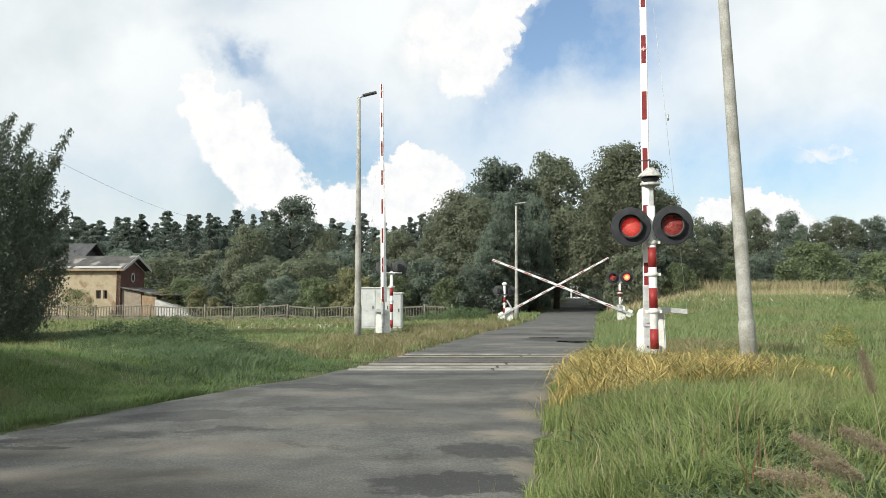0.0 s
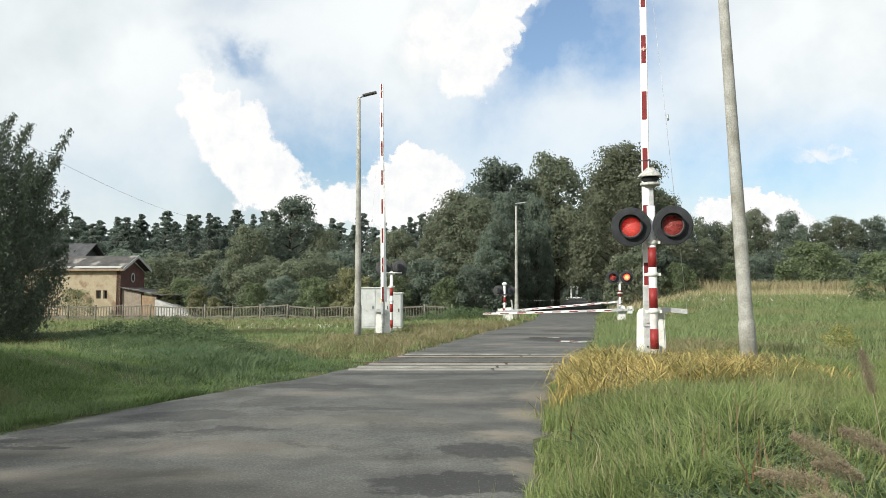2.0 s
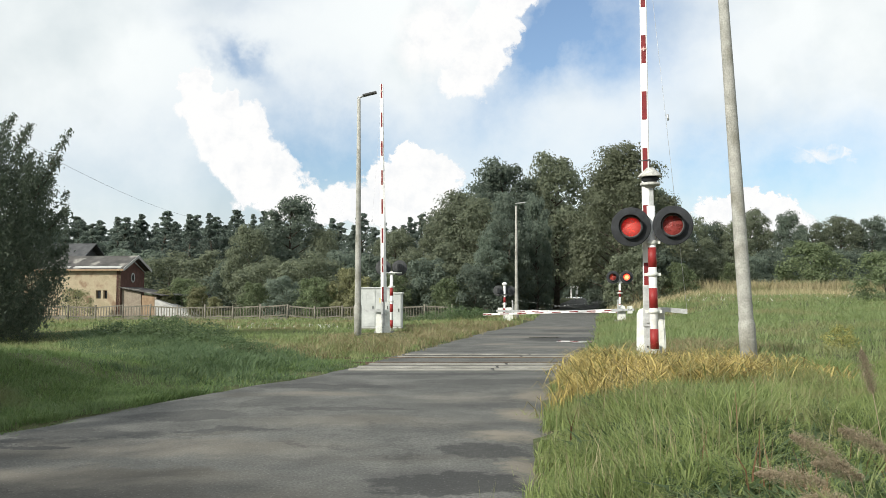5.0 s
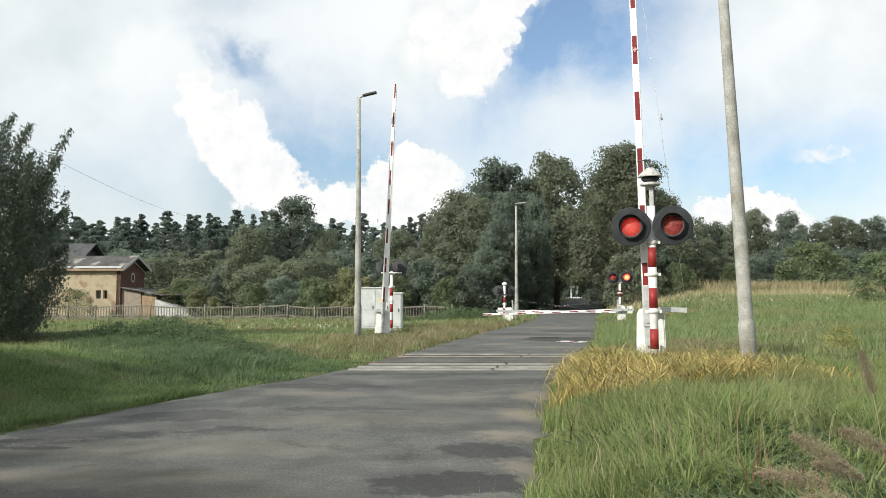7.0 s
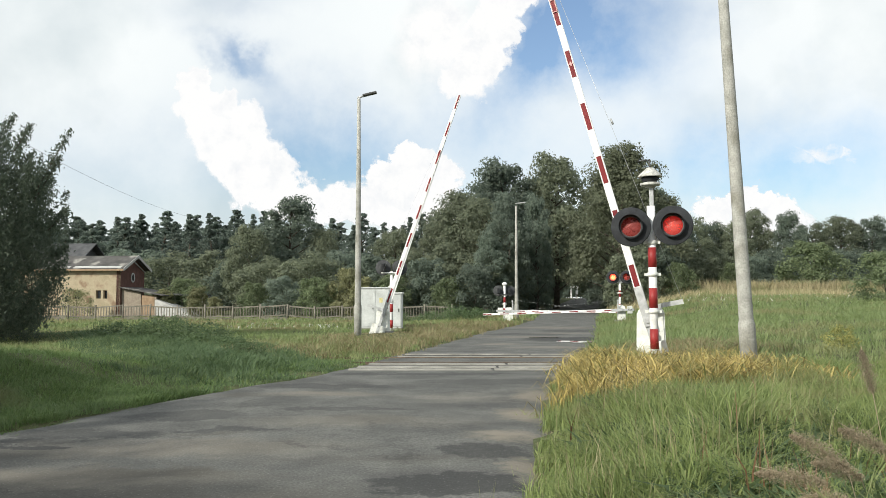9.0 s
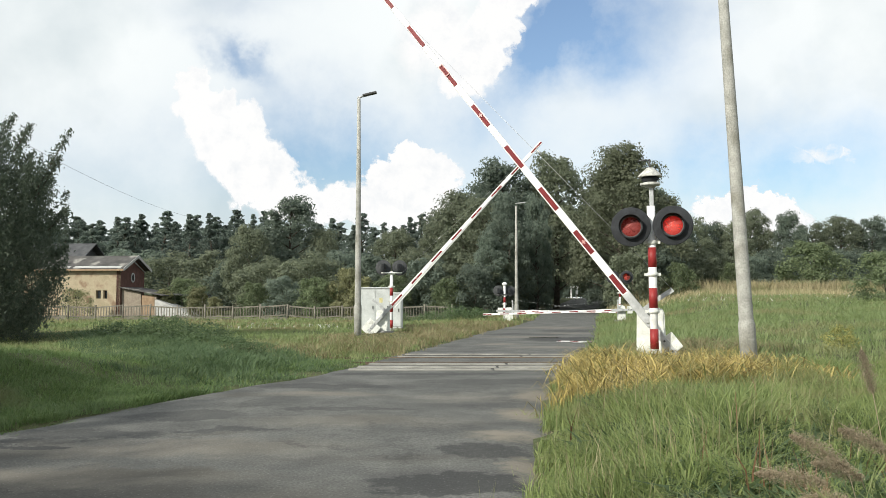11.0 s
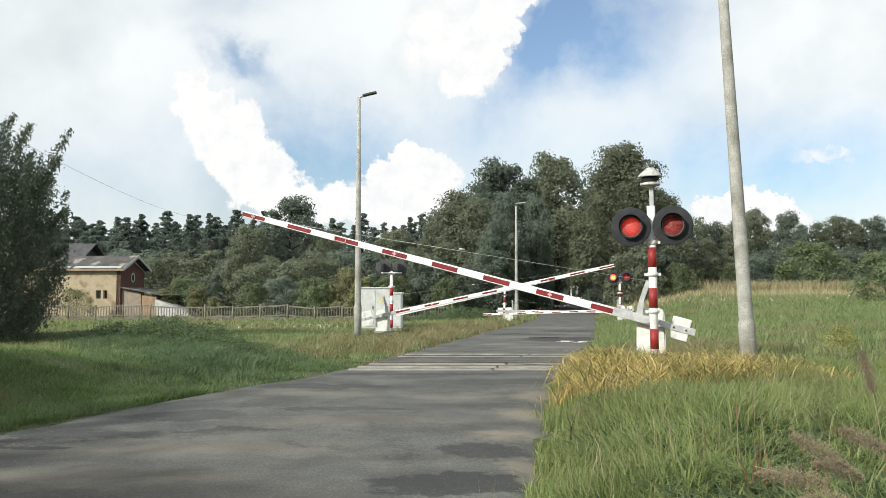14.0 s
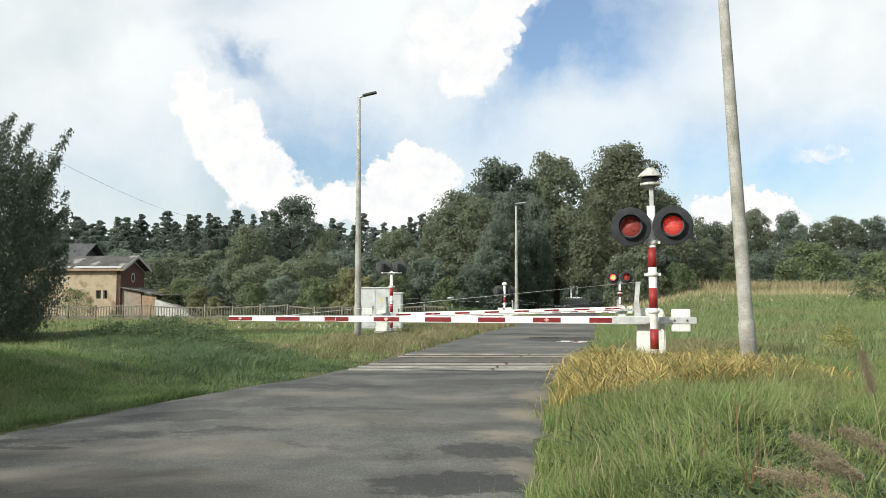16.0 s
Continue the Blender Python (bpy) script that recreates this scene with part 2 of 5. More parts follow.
    L(cm.outputs[0], mx.inputs[0])
    L(colour, mx.inputs[6])
    mx.inputs[7].default_value = (0.018, 0.018, 0.017, 1)
    L(mx.outputs[2], bsdf.inputs["Base Color"])
    return mat


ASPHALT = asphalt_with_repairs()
PUDDLE = surface("puddle_water", (0.02, 0.02, 0.02), (0.03, 0.03, 0.03), 3.0, 20, 0.02, 0.0, spec=0.5)
SOIL = surface("meadow_soil", (0.045, 0.060, 0.020), (0.085, 0.095, 0.035), 0.5, 9, 0.95, 0.6, fine_amount=0.6, third=(0.085, 0.088, 0.04),
               third_scale=0.25, third_at=(0.5, 0.65), depth=0.05)
DARKJOINT = surface("dark_joint", (0.035, 0.033, 0.030), (0.07, 0.065, 0.058), 3.0, 50, 0.9, 0.5)
CONCRETE = surface("concrete", (0.20, 0.197, 0.18), (0.34, 0.335, 0.31), 2.6, 60, 0.85, 0.25, random_tint=0.06)
SLAB = surface("slab_concrete", (0.17, 0.165, 0.145), (0.33, 0.32, 0.285), 1.6, 60, 0.85, 0.3, random_tint=0.08)
WHITE = surface("white_paint", (0.60, 0.60, 0.58), (0.80, 0.80, 0.79), 7.0, 50, 0.45, 0.04, fine_amount=0.12, low=0.25, high=0.5)
RED = surface("red_paint", (0.145, 0.013, 0.016), (0.215, 0.021, 0.023), 6.0, 50, 0.45, 0.04, fine_amount=0.15)
PINKISH = surface("faded_pink_plastic", (0.50, 0.26, 0.24), (0.66, 0.42, 0.40), 12, 60, 0.4, 0.0)
FAINT_RED = surface("signal_red_paint", (0.215, 0.020, 0.020), (0.30, 0.032, 0.030), 6.0, 50, 0.5, 0.04, fine_amount=0.15)
STEEL = surface("galvanised_steel", (0.36, 0.37, 0.37), (0.55, 0.56, 0.56), 9.0, 70, 0.5, 0.06, metal=0.35, fine_amount=0.2)
HOUSING = surface("housing_paint", (0.56, 0.57, 0.53), (0.74, 0.75, 0.71), 5.0, 40, 0.55, 0.06, fine_amount=0.2, third=(0.33, 0.32, 0.27),
                  third_scale=4.0, third_at=(0.58, 0.75))
POLE = surface("pole_concrete", (0.27, 0.27, 0.245), (0.40, 0.395, 0.365), 5.0, 45, 0.9, 0.35, fine_amount=0.45, third=(0.215, 0.21, 0.18), third_scale=2.4, third_at=(0.50, 0.68))
CABINET = surface("cabinet_paint", (0.42, 0.44, 0.43), (0.56, 0.58, 0.57), 3.0, 40, 0.6, 0.05, fine_amount=0.2)
BLACK = surface("black_lamp_paint", (0.020, 0.022, 0.025), (0.036, 0.039, 0.043), 9.0, 60, 0.8, 0.05)
DARKMETAL = surface("dark_lamp_head", (0.05, 0.05, 0.05), (0.09, 0.09, 0.09), 9.0, 60, 0.5, 0.05)
GREYDISC = surface("faded_disc", (0.040, 0.043, 0.045), (0.075, 0.078, 0.08), 6.0, 40, 0.7, 0.05)
RUST = surface("rail_steel", (0.10, 0.07, 0.05), (0.20, 0.15, 0.11), 6.0, 60, 0.6, 0.2, metal=0.5)
PLASTER = surface("ochre_plaster", (0.31, 0.26, 0.175), (0.44, 0.38, 0.27), 0.9, 14, 0.9, 0.3, fine_amount=0.25, third=(0.22, 0.15, 0.10),
                  third_scale=0.9, third_at=(0.50, 0.64))
BRICK = surface("old_brick", (0.085, 0.046, 0.038), (0.135, 0.070, 0.056), 2.0, 22, 0.9, 0.4, fine_amount=0.4)
MORTAR = surface("grey_mortar", (0.22, 0.18, 0.14), (0.30, 0.26, 0.21), 3.0, 30, 0.95, 0.3)
ROOFING = surface("roofing_felt", (0.055, 0.053, 0.05), (0.115, 0.11, 0.105), 1.2, 20, 0.85, 0.3, third=(0.27, 0.26, 0.235), third_scale=0.6, third_at=(0.57, 0.66))
OLDROOF = surface("dark_slate_roof", (0.05, 0.052, 0.055), (0.09, 0.092, 0.095), 1.5, 20, 0.85, 0.3)
TRIM = surface("grey_timber", (0.24, 0.22, 0.19), (0.40, 0.38, 0.34), 2.5, 30, 0.85, 0.2)
DOORWOOD = surface("door_timber", (0.24, 0.165, 0.105), (0.34, 0.24, 0.155), 2.5, 30, 0.8, 0.2)
PALE = surface("pale_sheet", (0.33, 0.33, 0.315), (0.48, 0.48, 0.46), 2.5, 30, 0.8, 0.1)
DARKGLASS = surface("window_glass", (0.015, 0.017, 0.018), (0.03, 0.032, 0.035), 2.0, 20, 0.12, 0.0)
FENCE = surface("weathered_fence", (0.12, 0.112, 0.09), (0.22, 0.205, 0.168), 2.0, 30, 0.9, 0.2, random_tint=0.12)
BARK = surface("bark", (0.06, 0.05, 0.04), (0.12, 0.10, 0.08), 3.0, 18, 0.95, 0.7, depth=0.03)
CABLE = surface("cable", (0.03, 0.03, 0.03), (0.05, 0.05, 0.05), 5, 50, 0.6, 0.0)
GLASS_NEAR = red_glass("red_lens_glass", 0.40, 0.5)
GLASS_FAR = red_glass("red_lens_clear", 0.50, 0.8)
LIT = glow("lit_red_reflector", (1.0, 0.14, 0.13), 1.55)
LIT_FAR = glow("lit_orange_red_reflector", (1.0, 0.33, 0.10), 5.5)


def hot_centre(mat, r0, centre, r1, rim):
    """The bulb's hot centre fades to deeper red towards the reflector's rim."""
    nt = mat.node_tree
    tc = nt.nodes.new("ShaderNodeTexCoord")
    ln = nt.nodes.new("ShaderNodeVectorMath")
    ln.operation = "LENGTH"
    nt.links.new(tc.outputs["Object"], ln.inputs[0])
    r = nt.nodes.new("ShaderNodeValToRGB")
    r.color_ramp.elements[0].position, r.color_ramp.elements[0].color = r0, (*centre, 1)
    r.color_ramp.elements[1].position, r.color_ramp.elements[1].color = r1, (*rim, 1)
    nt.links.new(ln.outputs["Value"], r.inputs[0])
    nt.links.new(r.outputs[0], mat.node_tree.nodes["Principled BSDF"].inputs["Emission Color"])


hot_centre(LIT_FAR, 0.05, (1.0, 0.50, 0.20), 0.14, (1.0, 0.04, 0.03))
hot_centre(LIT, 0.02, (1.0, 0.22, 0.17), 0.14, (0.40, 0.025, 0.025))
UNLIT = surface("unlit_reflector", (0.20, 0.05, 0.04), (0.26, 0.07, 0.06), 30, 90, 0.5, 0.0)

GRASS = foliage("green_grass", (0.128, 0.180, 0.062), (0.282, 0.336, 0.122), 0.45, patch=(0.24, 0.225, 0.11), patch_scale=1.6, patch_at=(0.52, 0.72))
BANK = foliage("bank_grass", (0.105, 0.172, 0.058), (0.175, 0.248, 0.090), 0.42, patch=(0.20, 0.205, 0.095), patch_scale=0.8, patch_at=(0.56, 0.78))
DITCH = foliage("ditch_grass", (0.074, 0.124, 0.058), (0.118, 0.172, 0.076), 0.40)
MEADOW = foliage("meadow_grass", (0.145, 0.200, 0.076), (0.225, 0.280, 0.110), 0.32, patch=(0.26, 0.215, 0.115), patch_scale=0.22, patch_at=(0.48, 0.64))
FIELD = foliage("field_grass", (0.180, 0.245, 0.098), (0.262, 0.325, 0.135), 0.42, patch=(0.31, 0.275, 0.145), patch_scale=0.3, patch_at=(0.53, 0.70))
STRAW = foliage("yellowed_grass", (0.14, 0.115, 0.045), (0.68, 0.54, 0.20), 0.35, patch=(0.21, 0.225, 0.08), patch_scale=1.6, patch_at=(0.50, 0.66))
DRYBROWN = foliage("dry_brown_grass", (0.185, 0.160, 0.085), (0.37, 0.315, 0.175), 0.35, patch=(0.18, 0.20, 0.08), patch_scale=0.6, patch_at=(0.5, 0.66))
TALLDRY = foliage("tall_dry_grass", (0.27, 0.235, 0.13), (0.43, 0.375, 0.22), 0.3, patch=(0.20, 0.22, 0.09), patch_scale=0.3)
PLUME = foliage("brown_seed_heads", (0.27, 0.22, 0.15), (0.42, 0.35, 0.25), 0.45)
BROWN = foliage("brown_stem", (0.13, 0.07, 0.035), (0.22, 0.13, 0.07), 0.2)
GOLD = foliage("golden_flowers", (0.15, 0.18, 0.06), (0.34, 0.31, 0.10), 0.35)
FLOWER = foliage("white_flower", (0.6, 0.6, 0.55), (0.8, 0.8, 0.75), 0.2)
LEAF_DARK = foliage("dark_leaves", (0.140, 0.180, 0.144), (0.200, 0.242, 0.186), 0.60)
LEAF_MID = foliage("mid_leaves", (0.148, 0.174, 0.120), (0.212, 0.238, 0.154), 0.58)
LEAF_OLIVE = foliage("olive_leaves", (0.160, 0.182, 0.120), (0.204, 0.224, 0.142), 0.58)
LEAF_LIGHT = foliage("light_leaves", (0.115, 0.155, 0.080), (0.205, 0.250, 0.130), 0.50)
LEAF_YELLOW = foliage("yellowing_leaves", (0.165, 0.175, 0.090), (0.27, 0.27, 0.14), 0.45)
NEEDLE = foliage("pine_needles", (0.132, 0.172, 0.146), (0.186, 0.228, 0.186), 0.58)
NETTLE = foliage("nettle_leaves", (0.062, 0.105, 0.046), (0.130, 0.185, 0.080), 0.40)
BUSHLEAF = foliage("willow_leaves", (0.098, 0.132, 0.096), (0.158, 0.192, 0.134), 0.58)


# ---------- mesh helpers ----------
def part(name, bm, material, parent=None, label=""):
    me = bpy.data.meshes.new(name)
    bm.to_mesh(me)
    bm.free()
    me.materials.append(material)
    ob = new(name, me)
    if parent:
        ob.parent = parent
    if label:
        ob["label"] = label
    return ob


def empty(name, m):
    ob = new(name)
    ob.matrix_basis = m
    return ob


def box(x0, x1, y0, y1, z0, z1, bevel=0.0, bm=None):
    bm2 = bmesh.new()
    bmesh.ops.create_cube(bm2, size=1.0, matrix=Matrix.Translation(((x0 + x1) / 2, (y0 + y1) / 2, (z0 + z1) / 2)) @ Matrix.Diagonal((x1 - x0, y1 - y0, z1 - z0, 1)))
    if bevel:
        bmesh.ops.bevel(bm2, geom=bm2.edges[:], offset=bevel, segments=2, affect="EDGES", profile=0.6)
    if bm is None:
        return bm2
    tmp = bpy.data.meshes.new("tmp")
    bm2.to_mesh(tmp)
    bm.from_mesh(tmp)
    bm2.free()
    bpy.data.meshes.remove(tmp)
    return bm


def tube(p0, p1, r0, r1, seg=12, bm=None, caps=True):
    bm = bm or bmesh.new()
    p0, p1 = Vector(p0), Vector(p1)
    d = p1 - p0
    m = Matrix.Translation((p0 + p1) / 2) @ d.to_track_quat("Z", "Y").to_matrix().to_4x4()
    bmesh.ops.create_cone(bm, cap_ends=caps, segments=seg, radius1=r0, radius2=max(r1, 0.0005), depth=d.length, matrix=m)
    for fc in bm.faces:
        fc.smooth = len(fc.verts) == 4
    return bm


def lathe(profile, seg=24, m=None, bm=None):
    """Profile of (radius, height) turned round z."""
    bm = bm or bmesh.new()
    rings = []
    for r, z in profile:
        ring = [bm.verts.new((r * math.cos(2 * math.pi * i / seg), r * math.sin(2 * math.pi * i / seg), z)) for i in range(seg)]
        rings.append(ring)
    for a, b in zip(rings, rings[1:]):
        for i in range(seg):
            fc = bm.faces.new((a[i], a[(i + 1) % seg], b[(i + 1) % seg], b[i]))
            fc.smooth = True
    if m is not None:
        bmesh.ops.transform(bm, matrix=m, verts=[v for ring in rings for v in ring])
    return bm


def raw_mesh(name, verts, loops, sizes, material, smooth=False):
    me = bpy.data.meshes.new(name)
    me.vertices.add(len(verts))
    me.vertices.foreach_set("co", np.asarray(verts, dtype=np.float32).ravel())
    me.loops.add(len(loops))
    me.loops.foreach_set("vertex_index", np.asarray(loops, dtype=np.int32))
    me.polygons.add(len(sizes))
    starts = np.concatenate(([0], np.cumsum(sizes)[:-1]))
    me.polygons.foreach_set("loop_start", starts.astype(np.int32))
    me.update(calc_edges=True)
    me.materials.append(material)
    return me


# ---------- the lie of the land ----------
ROAD_Y = np.array([-40, -15, 0, 6, 8.7, 11.84, 13.8, 16.4, 20.5, 27, 33.7, 38.6, 45.3, 55, 65, 100, 140, 175, 200, 230, 300, 600.0])
ROAD_L = np.array([-14, -9, -6.6, -5.5, -4.58, -3.52, -2.78, -1.86, -1.05, 0.1, 1.4, 2.4, 4.0, 5.75, 6.9, 12.0, 20.4, 27.5, 34, 46, 80, 232.0])
ROAD_R = np.array([-7.5, -3, -0.50, 0.50, 0.90, 1.33, 1.62, 2.15, 3.2, 4.5, 5.7, 6.6, 7.7, 9.4, 11.4, 17.3, 25.6, 32.5, 39, 51, 85, 237.0])


def edges_at(y):
    return np.interp(y, ROAD_Y, ROAD_L), np.interp(y, ROAD_Y, ROAD_R)


def ease(t):
    t = np.clip(t, 0, 1)
    return t * t * (3 - 2 * t)


def ground_z(x, y):
    x, y = np.asarray(x, float), np.asarray(y, float)
    le, re = edges_at(y)
    dr, dl = x - re, le - x
    fade = 1 - ease((y - 140) / 120)
    z = 0.24 * ease(dr / 1.3) * fade + ease((dr - 1.0) / 7.0) * ease((y - 8) / 62) * 1.22 * fade
    z = z + 0.55 * ease((dl - 0.3) / 3.2) * np.exp(-((y - 11.5) / 4.8) ** 2)
    z = z - 0.42 * ease(dl / 9) * ease((y - 33) / 32) * fade
    z = z + 0.05 * np.sin(x * 0.9 + y * 0.37) * np.sin(y * 0.71 - x * 0.23) * ease(np.maximum(dr, dl) / 1.5) * fade
    z = z + 1.3 * ease((y - 85) / 65)
    inside = (dr < 0.05) & (dl < 0.05)
    return np.where(inside, -0.10 + 1.3 * ease((y - 85) / 65), z)


def grid_sheet(name, xs, ys, zf, material):
    X, Y = np.meshgrid(xs, ys)
    Z = zf(X, Y)
    nx, ny = len(xs), len(ys)
    verts = np.stack([X.ravel(), Y.ravel(), Z.ravel()], 1)
    i = (np.arange(ny - 1)[:, None] * nx + np.arange(nx - 1)[None, :]).ravel()
    loops = np.stack([i, i + 1, i + nx + 1, i + nx], 1).ravel()
    me = raw_mesh(name, verts, loops, np.full(len(i), 4), material)
    me.polygons.foreach_set("use_smooth", np.ones(len(i), dtype=bool))
    return new(name, me)


out = np.geomspace(1, 40, 14)
xs = np.concatenate([-60 * out[::-1], np.arange(-59, -22, 1.0), np.arange(-22, 24, 0.45), np.arange(24, 60, 1.0), 60 * out])
ys = np.concatenate([-25 * out[::-1], np.arange(-24, 0, 1.0), np.arange(0, 45, 0.45), np.arange(45, 150, 1.2), 150 * np.geomspace(1, 25, 14)])
tagged(grid_sheet("ground", xs, ys, ground_z, SOIL), "uneven meadow ground with green and dry patches", "ground", kind="structure")


def build_road():
    ys_ = np.concatenate([np.arange(-40, 60, 0.4), np.arange(60, 600, 4.0)])
    n = 13
    le, re = edges_at(ys_)
    rng = np.random.default_rng(3)
    wob = lambda k: np.convolve(rng.normal(0, 1, len(ys_) + 8), np.ones(5) / 5, "same")[4:-4] * k
    le, re = le + wob(0.20), re + wob(0.12)
    s_ = np.concatenate([[0.0, 0.025], np.linspace(0.08, 0.92, n - 4), [0.975, 1.0]])
    X = le[:, None] * (1 - s_) + re[:, None] * s_
    Y = np.repeat(ys_[:, None], n, 1)
    Z = 0.02 * np.sin(X * 1.1 + Y * 0.6) * np.sin(Y * 0.45) * (np.abs(Y - 18.7) > 4) * (Y < 25)
    X[:, 0], X[:, -1] = X[:, 0] - 0.25, X[:, -1] + 0.25
    Z[:, 0], Z[:, -1] = -0.06, -0.06
    Z = Z + 1.3 * ease((Y - 85) / 65)
    verts = np.stack([X.ravel(), Y.ravel(), Z.ravel()], 1)
    i = (np.arange(len(ys_) - 1)[:, None] * n + np.arange(n - 1)[None, :]).ravel()
    loops = np.stack([i, i + 1, i + n + 1, i + n], 1).ravel()
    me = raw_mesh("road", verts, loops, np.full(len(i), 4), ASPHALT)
    me.polygons.foreach_set("use_smooth", np.ones(len(i), dtype=bool))
    tagged(new("road", me), "worn grey patched asphalt country road", "road", kind="structure")


build_road()


def blot(name, cx, cy, rx, ry, z, material, seed, label, category, turn=0.0, rough=0.22):
    """A flat patch with an uneven outline on the road."""
    rng = random.Random(seed)
    bm = bmesh.new()
    ph = [rng.uniform(0, 6.28) for _ in range(4)]
    c = bm.verts.new((cx, cy, z))
    ring = []
    for k in range(40):
        a = 2 * math.pi * k / 40
        r = 1 + rough * (math.sin(2 * a + ph[0]) * 0.5 + math.sin(3 * a + ph[1]) * 0.4 + math.sin(5 * a + ph[2]) * 0.3 + math.sin(9 * a + ph[3]) * 0.15)
        x, y = rx * r * math.cos(a), ry * r * math.sin(a)
        ring.append(bm.verts.new((cx + x * math.cos(turn) - y * math.sin(turn), cy + x * math.sin(turn) + y * math.cos(turn), z)))
    for a, b in zip(ring, ring[1:] + ring[:1]):
        bm.faces.new((c, a, b))
    return tagged(part(name, bm, material), label, category, kind="structure")


blot("puddle", 4.05, 26.95, 0.55, 0.6, 0.012, PUDDLE, 7, "shallow dark puddle on the asphalt", "puddle", 0.1, 0.3)
blot("puddle", 3.35, 29.6, 0.5, 0.22, 0.012, PUDDLE, 9, "shallow dark puddle on the asphalt", "puddle", 0.1, 0.3)


# ---------- level crossing: rails and concrete planks ----------
def build_crossing():
    for y in (18.33, 19.77):
        bm = box(-4.0, 6.0, y - 0.035, y + 0.035, -0.1, 0.016)
        tagged(part("rail", bm, RUST), "worn steel rail set in the road", "rail", group="rails of the crossing")
    deck = empty("crossing_deck", pose(0, 0, 0))
    tagged(deck, "rows of worn concrete planks beside the rails", "crossing deck")
    for y0, y1 in ((16.63, 16.85), (17.27, 17.59), (18.01, 18.28), (20.31, 20.71)):
        le, re = edges_at((y0 + y1) / 2)
        part("joint_filler", box(le + 0.12, re, y0, y1, -0.1, 0.005), DARKJOINT, deck)
    rng = random.Random(5)
    for y0, y1, off in ((16.34, 16.62, 0.0), (16.86, 17.26, 0.12), (17.60, 18.0, 0.35), (19.88, 20.30, 0.85), (20.72, 20.98, 1.1)):
        ym = (y0 + y1) / 2
        le, re = edges_at(ym)
        joint = 0.92 + off
        for x0, x1 in ((le + 0.1, joint - 0.03), (joint + 0.03, re + 0.15)):
            h = 0.010 + rng.uniform(0, 0.012)
            part("plank", box(x0, x1, y0, y1, -0.15, h, 0.012), SLAB, deck)


build_crossing()


# ---------- signals and barriers ----------
def stem(z0, z1, r, bm=None):
    return tube((0, 0, z0), (0, 0, z1), r, r, 20, bm)


def prism(poly, y0, y1, bm=None):
    """A polygon in x, z drawn out along y."""
    bm = bm or bmesh.new()
    lo = [bm.verts.new((x, y0, z)) for x, z in poly]
    hi = [bm.verts.new((x, y1, z)) for x, z in poly]
    bm.faces.new(lo)
    bm.faces.new(hi[::-1])
    n = len(poly)
    for i in range(n):
        bm.faces.new((lo[(i + 1) % n], lo[i], hi[i], hi[(i + 1) % n]))
    bmesh.ops.recalc_face_normals(bm, faces=bm.faces[:])
    return bm


def lamp_unit(parent, cx, cz, lit_material, glass, backing, turn=0.0):
    """Backing disc, lamp box, hood, lens and the turning reflector behind it."""
    pm = pose(cx, -0.13, cz, 90, 0, turn)
    disc = part("backing_disc", lathe([(0.165, 0.0), (0.292, 0.0), (0.302, 0.006), (0.302, 0.016), (0.292, 0.022), (0.165, 0.022)], 48), backing, parent)
    disc.matrix_basis = pm
    slim = 1.0
    if backing is GREYDISC:
        # the slimmer lamps show a grey flange and a ribbed case behind
        slim = 0.58
        part("case_flange", lathe([(0.17, 0.0), (0.17, -0.012), (0.10, -0.014)], 28), GREYDISC, disc)
        for rx in (-0.045, 0.0, 0.045):
            part("case_rib", box(rx - 0.007, rx + 0.007, -0.13, 0.13, -0.385, -0.36, 0.003), GREYDISC, disc)
        part("lamp_case", box(-0.085, 0.085, -0.15, 0.15, -0.362, -0.014, 0.02), BLACK, disc)
    else:
        part("lamp_case", lathe([(0.17, 0.0), (0.185, -0.02), (0.185, -0.30), (0.15, -0.36), (0.0, -0.37)], 28), BLACK, disc)
    bm = lathe([(0.172, 0.02), (0.176, 0.10), (0.184, 0.10), (0.186, 0.02)], 36)
    for v in bm.verts:
        if v.co.z > 0.05 and v.co.y > 0:
            v.co.z += 0.10 * (v.co.y / 0.18)
    part("hood", bm, BLACK, disc)
    part("lens", lathe([(0.0, 0.046), (0.06, 0.044), (0.12, 0.034), (0.158, 0.018)], 36), glass, disc, "red ribbed glass lens")
    part("bezel", lathe([(0.148, 0.022), (0.152, 0.046), (0.164, 0.050), (0.176, 0.022)], 36), DARKMETAL, disc, "dark grey lens ring")
    part("dark_reflector", lathe([(0.168 * slim * slim, -0.21), (0.0, -0.22)], 28), UNLIT, disc)
    lit = part("lit_reflector", lathe([(0.0, 0.002), (0.158 * slim * slim, 0.002), (0.158 * slim * slim, -0.002), (0.0, -0.002)], 28), lit_material, disc)
    lit.data.materials.append(UNLIT)
    for fc in lit.data.polygons:
        fc.material_index = 0 if fc.center.z > 0.001 else 1
    lit.matrix_basis = pose(0, 0, -0.19)
    return lit


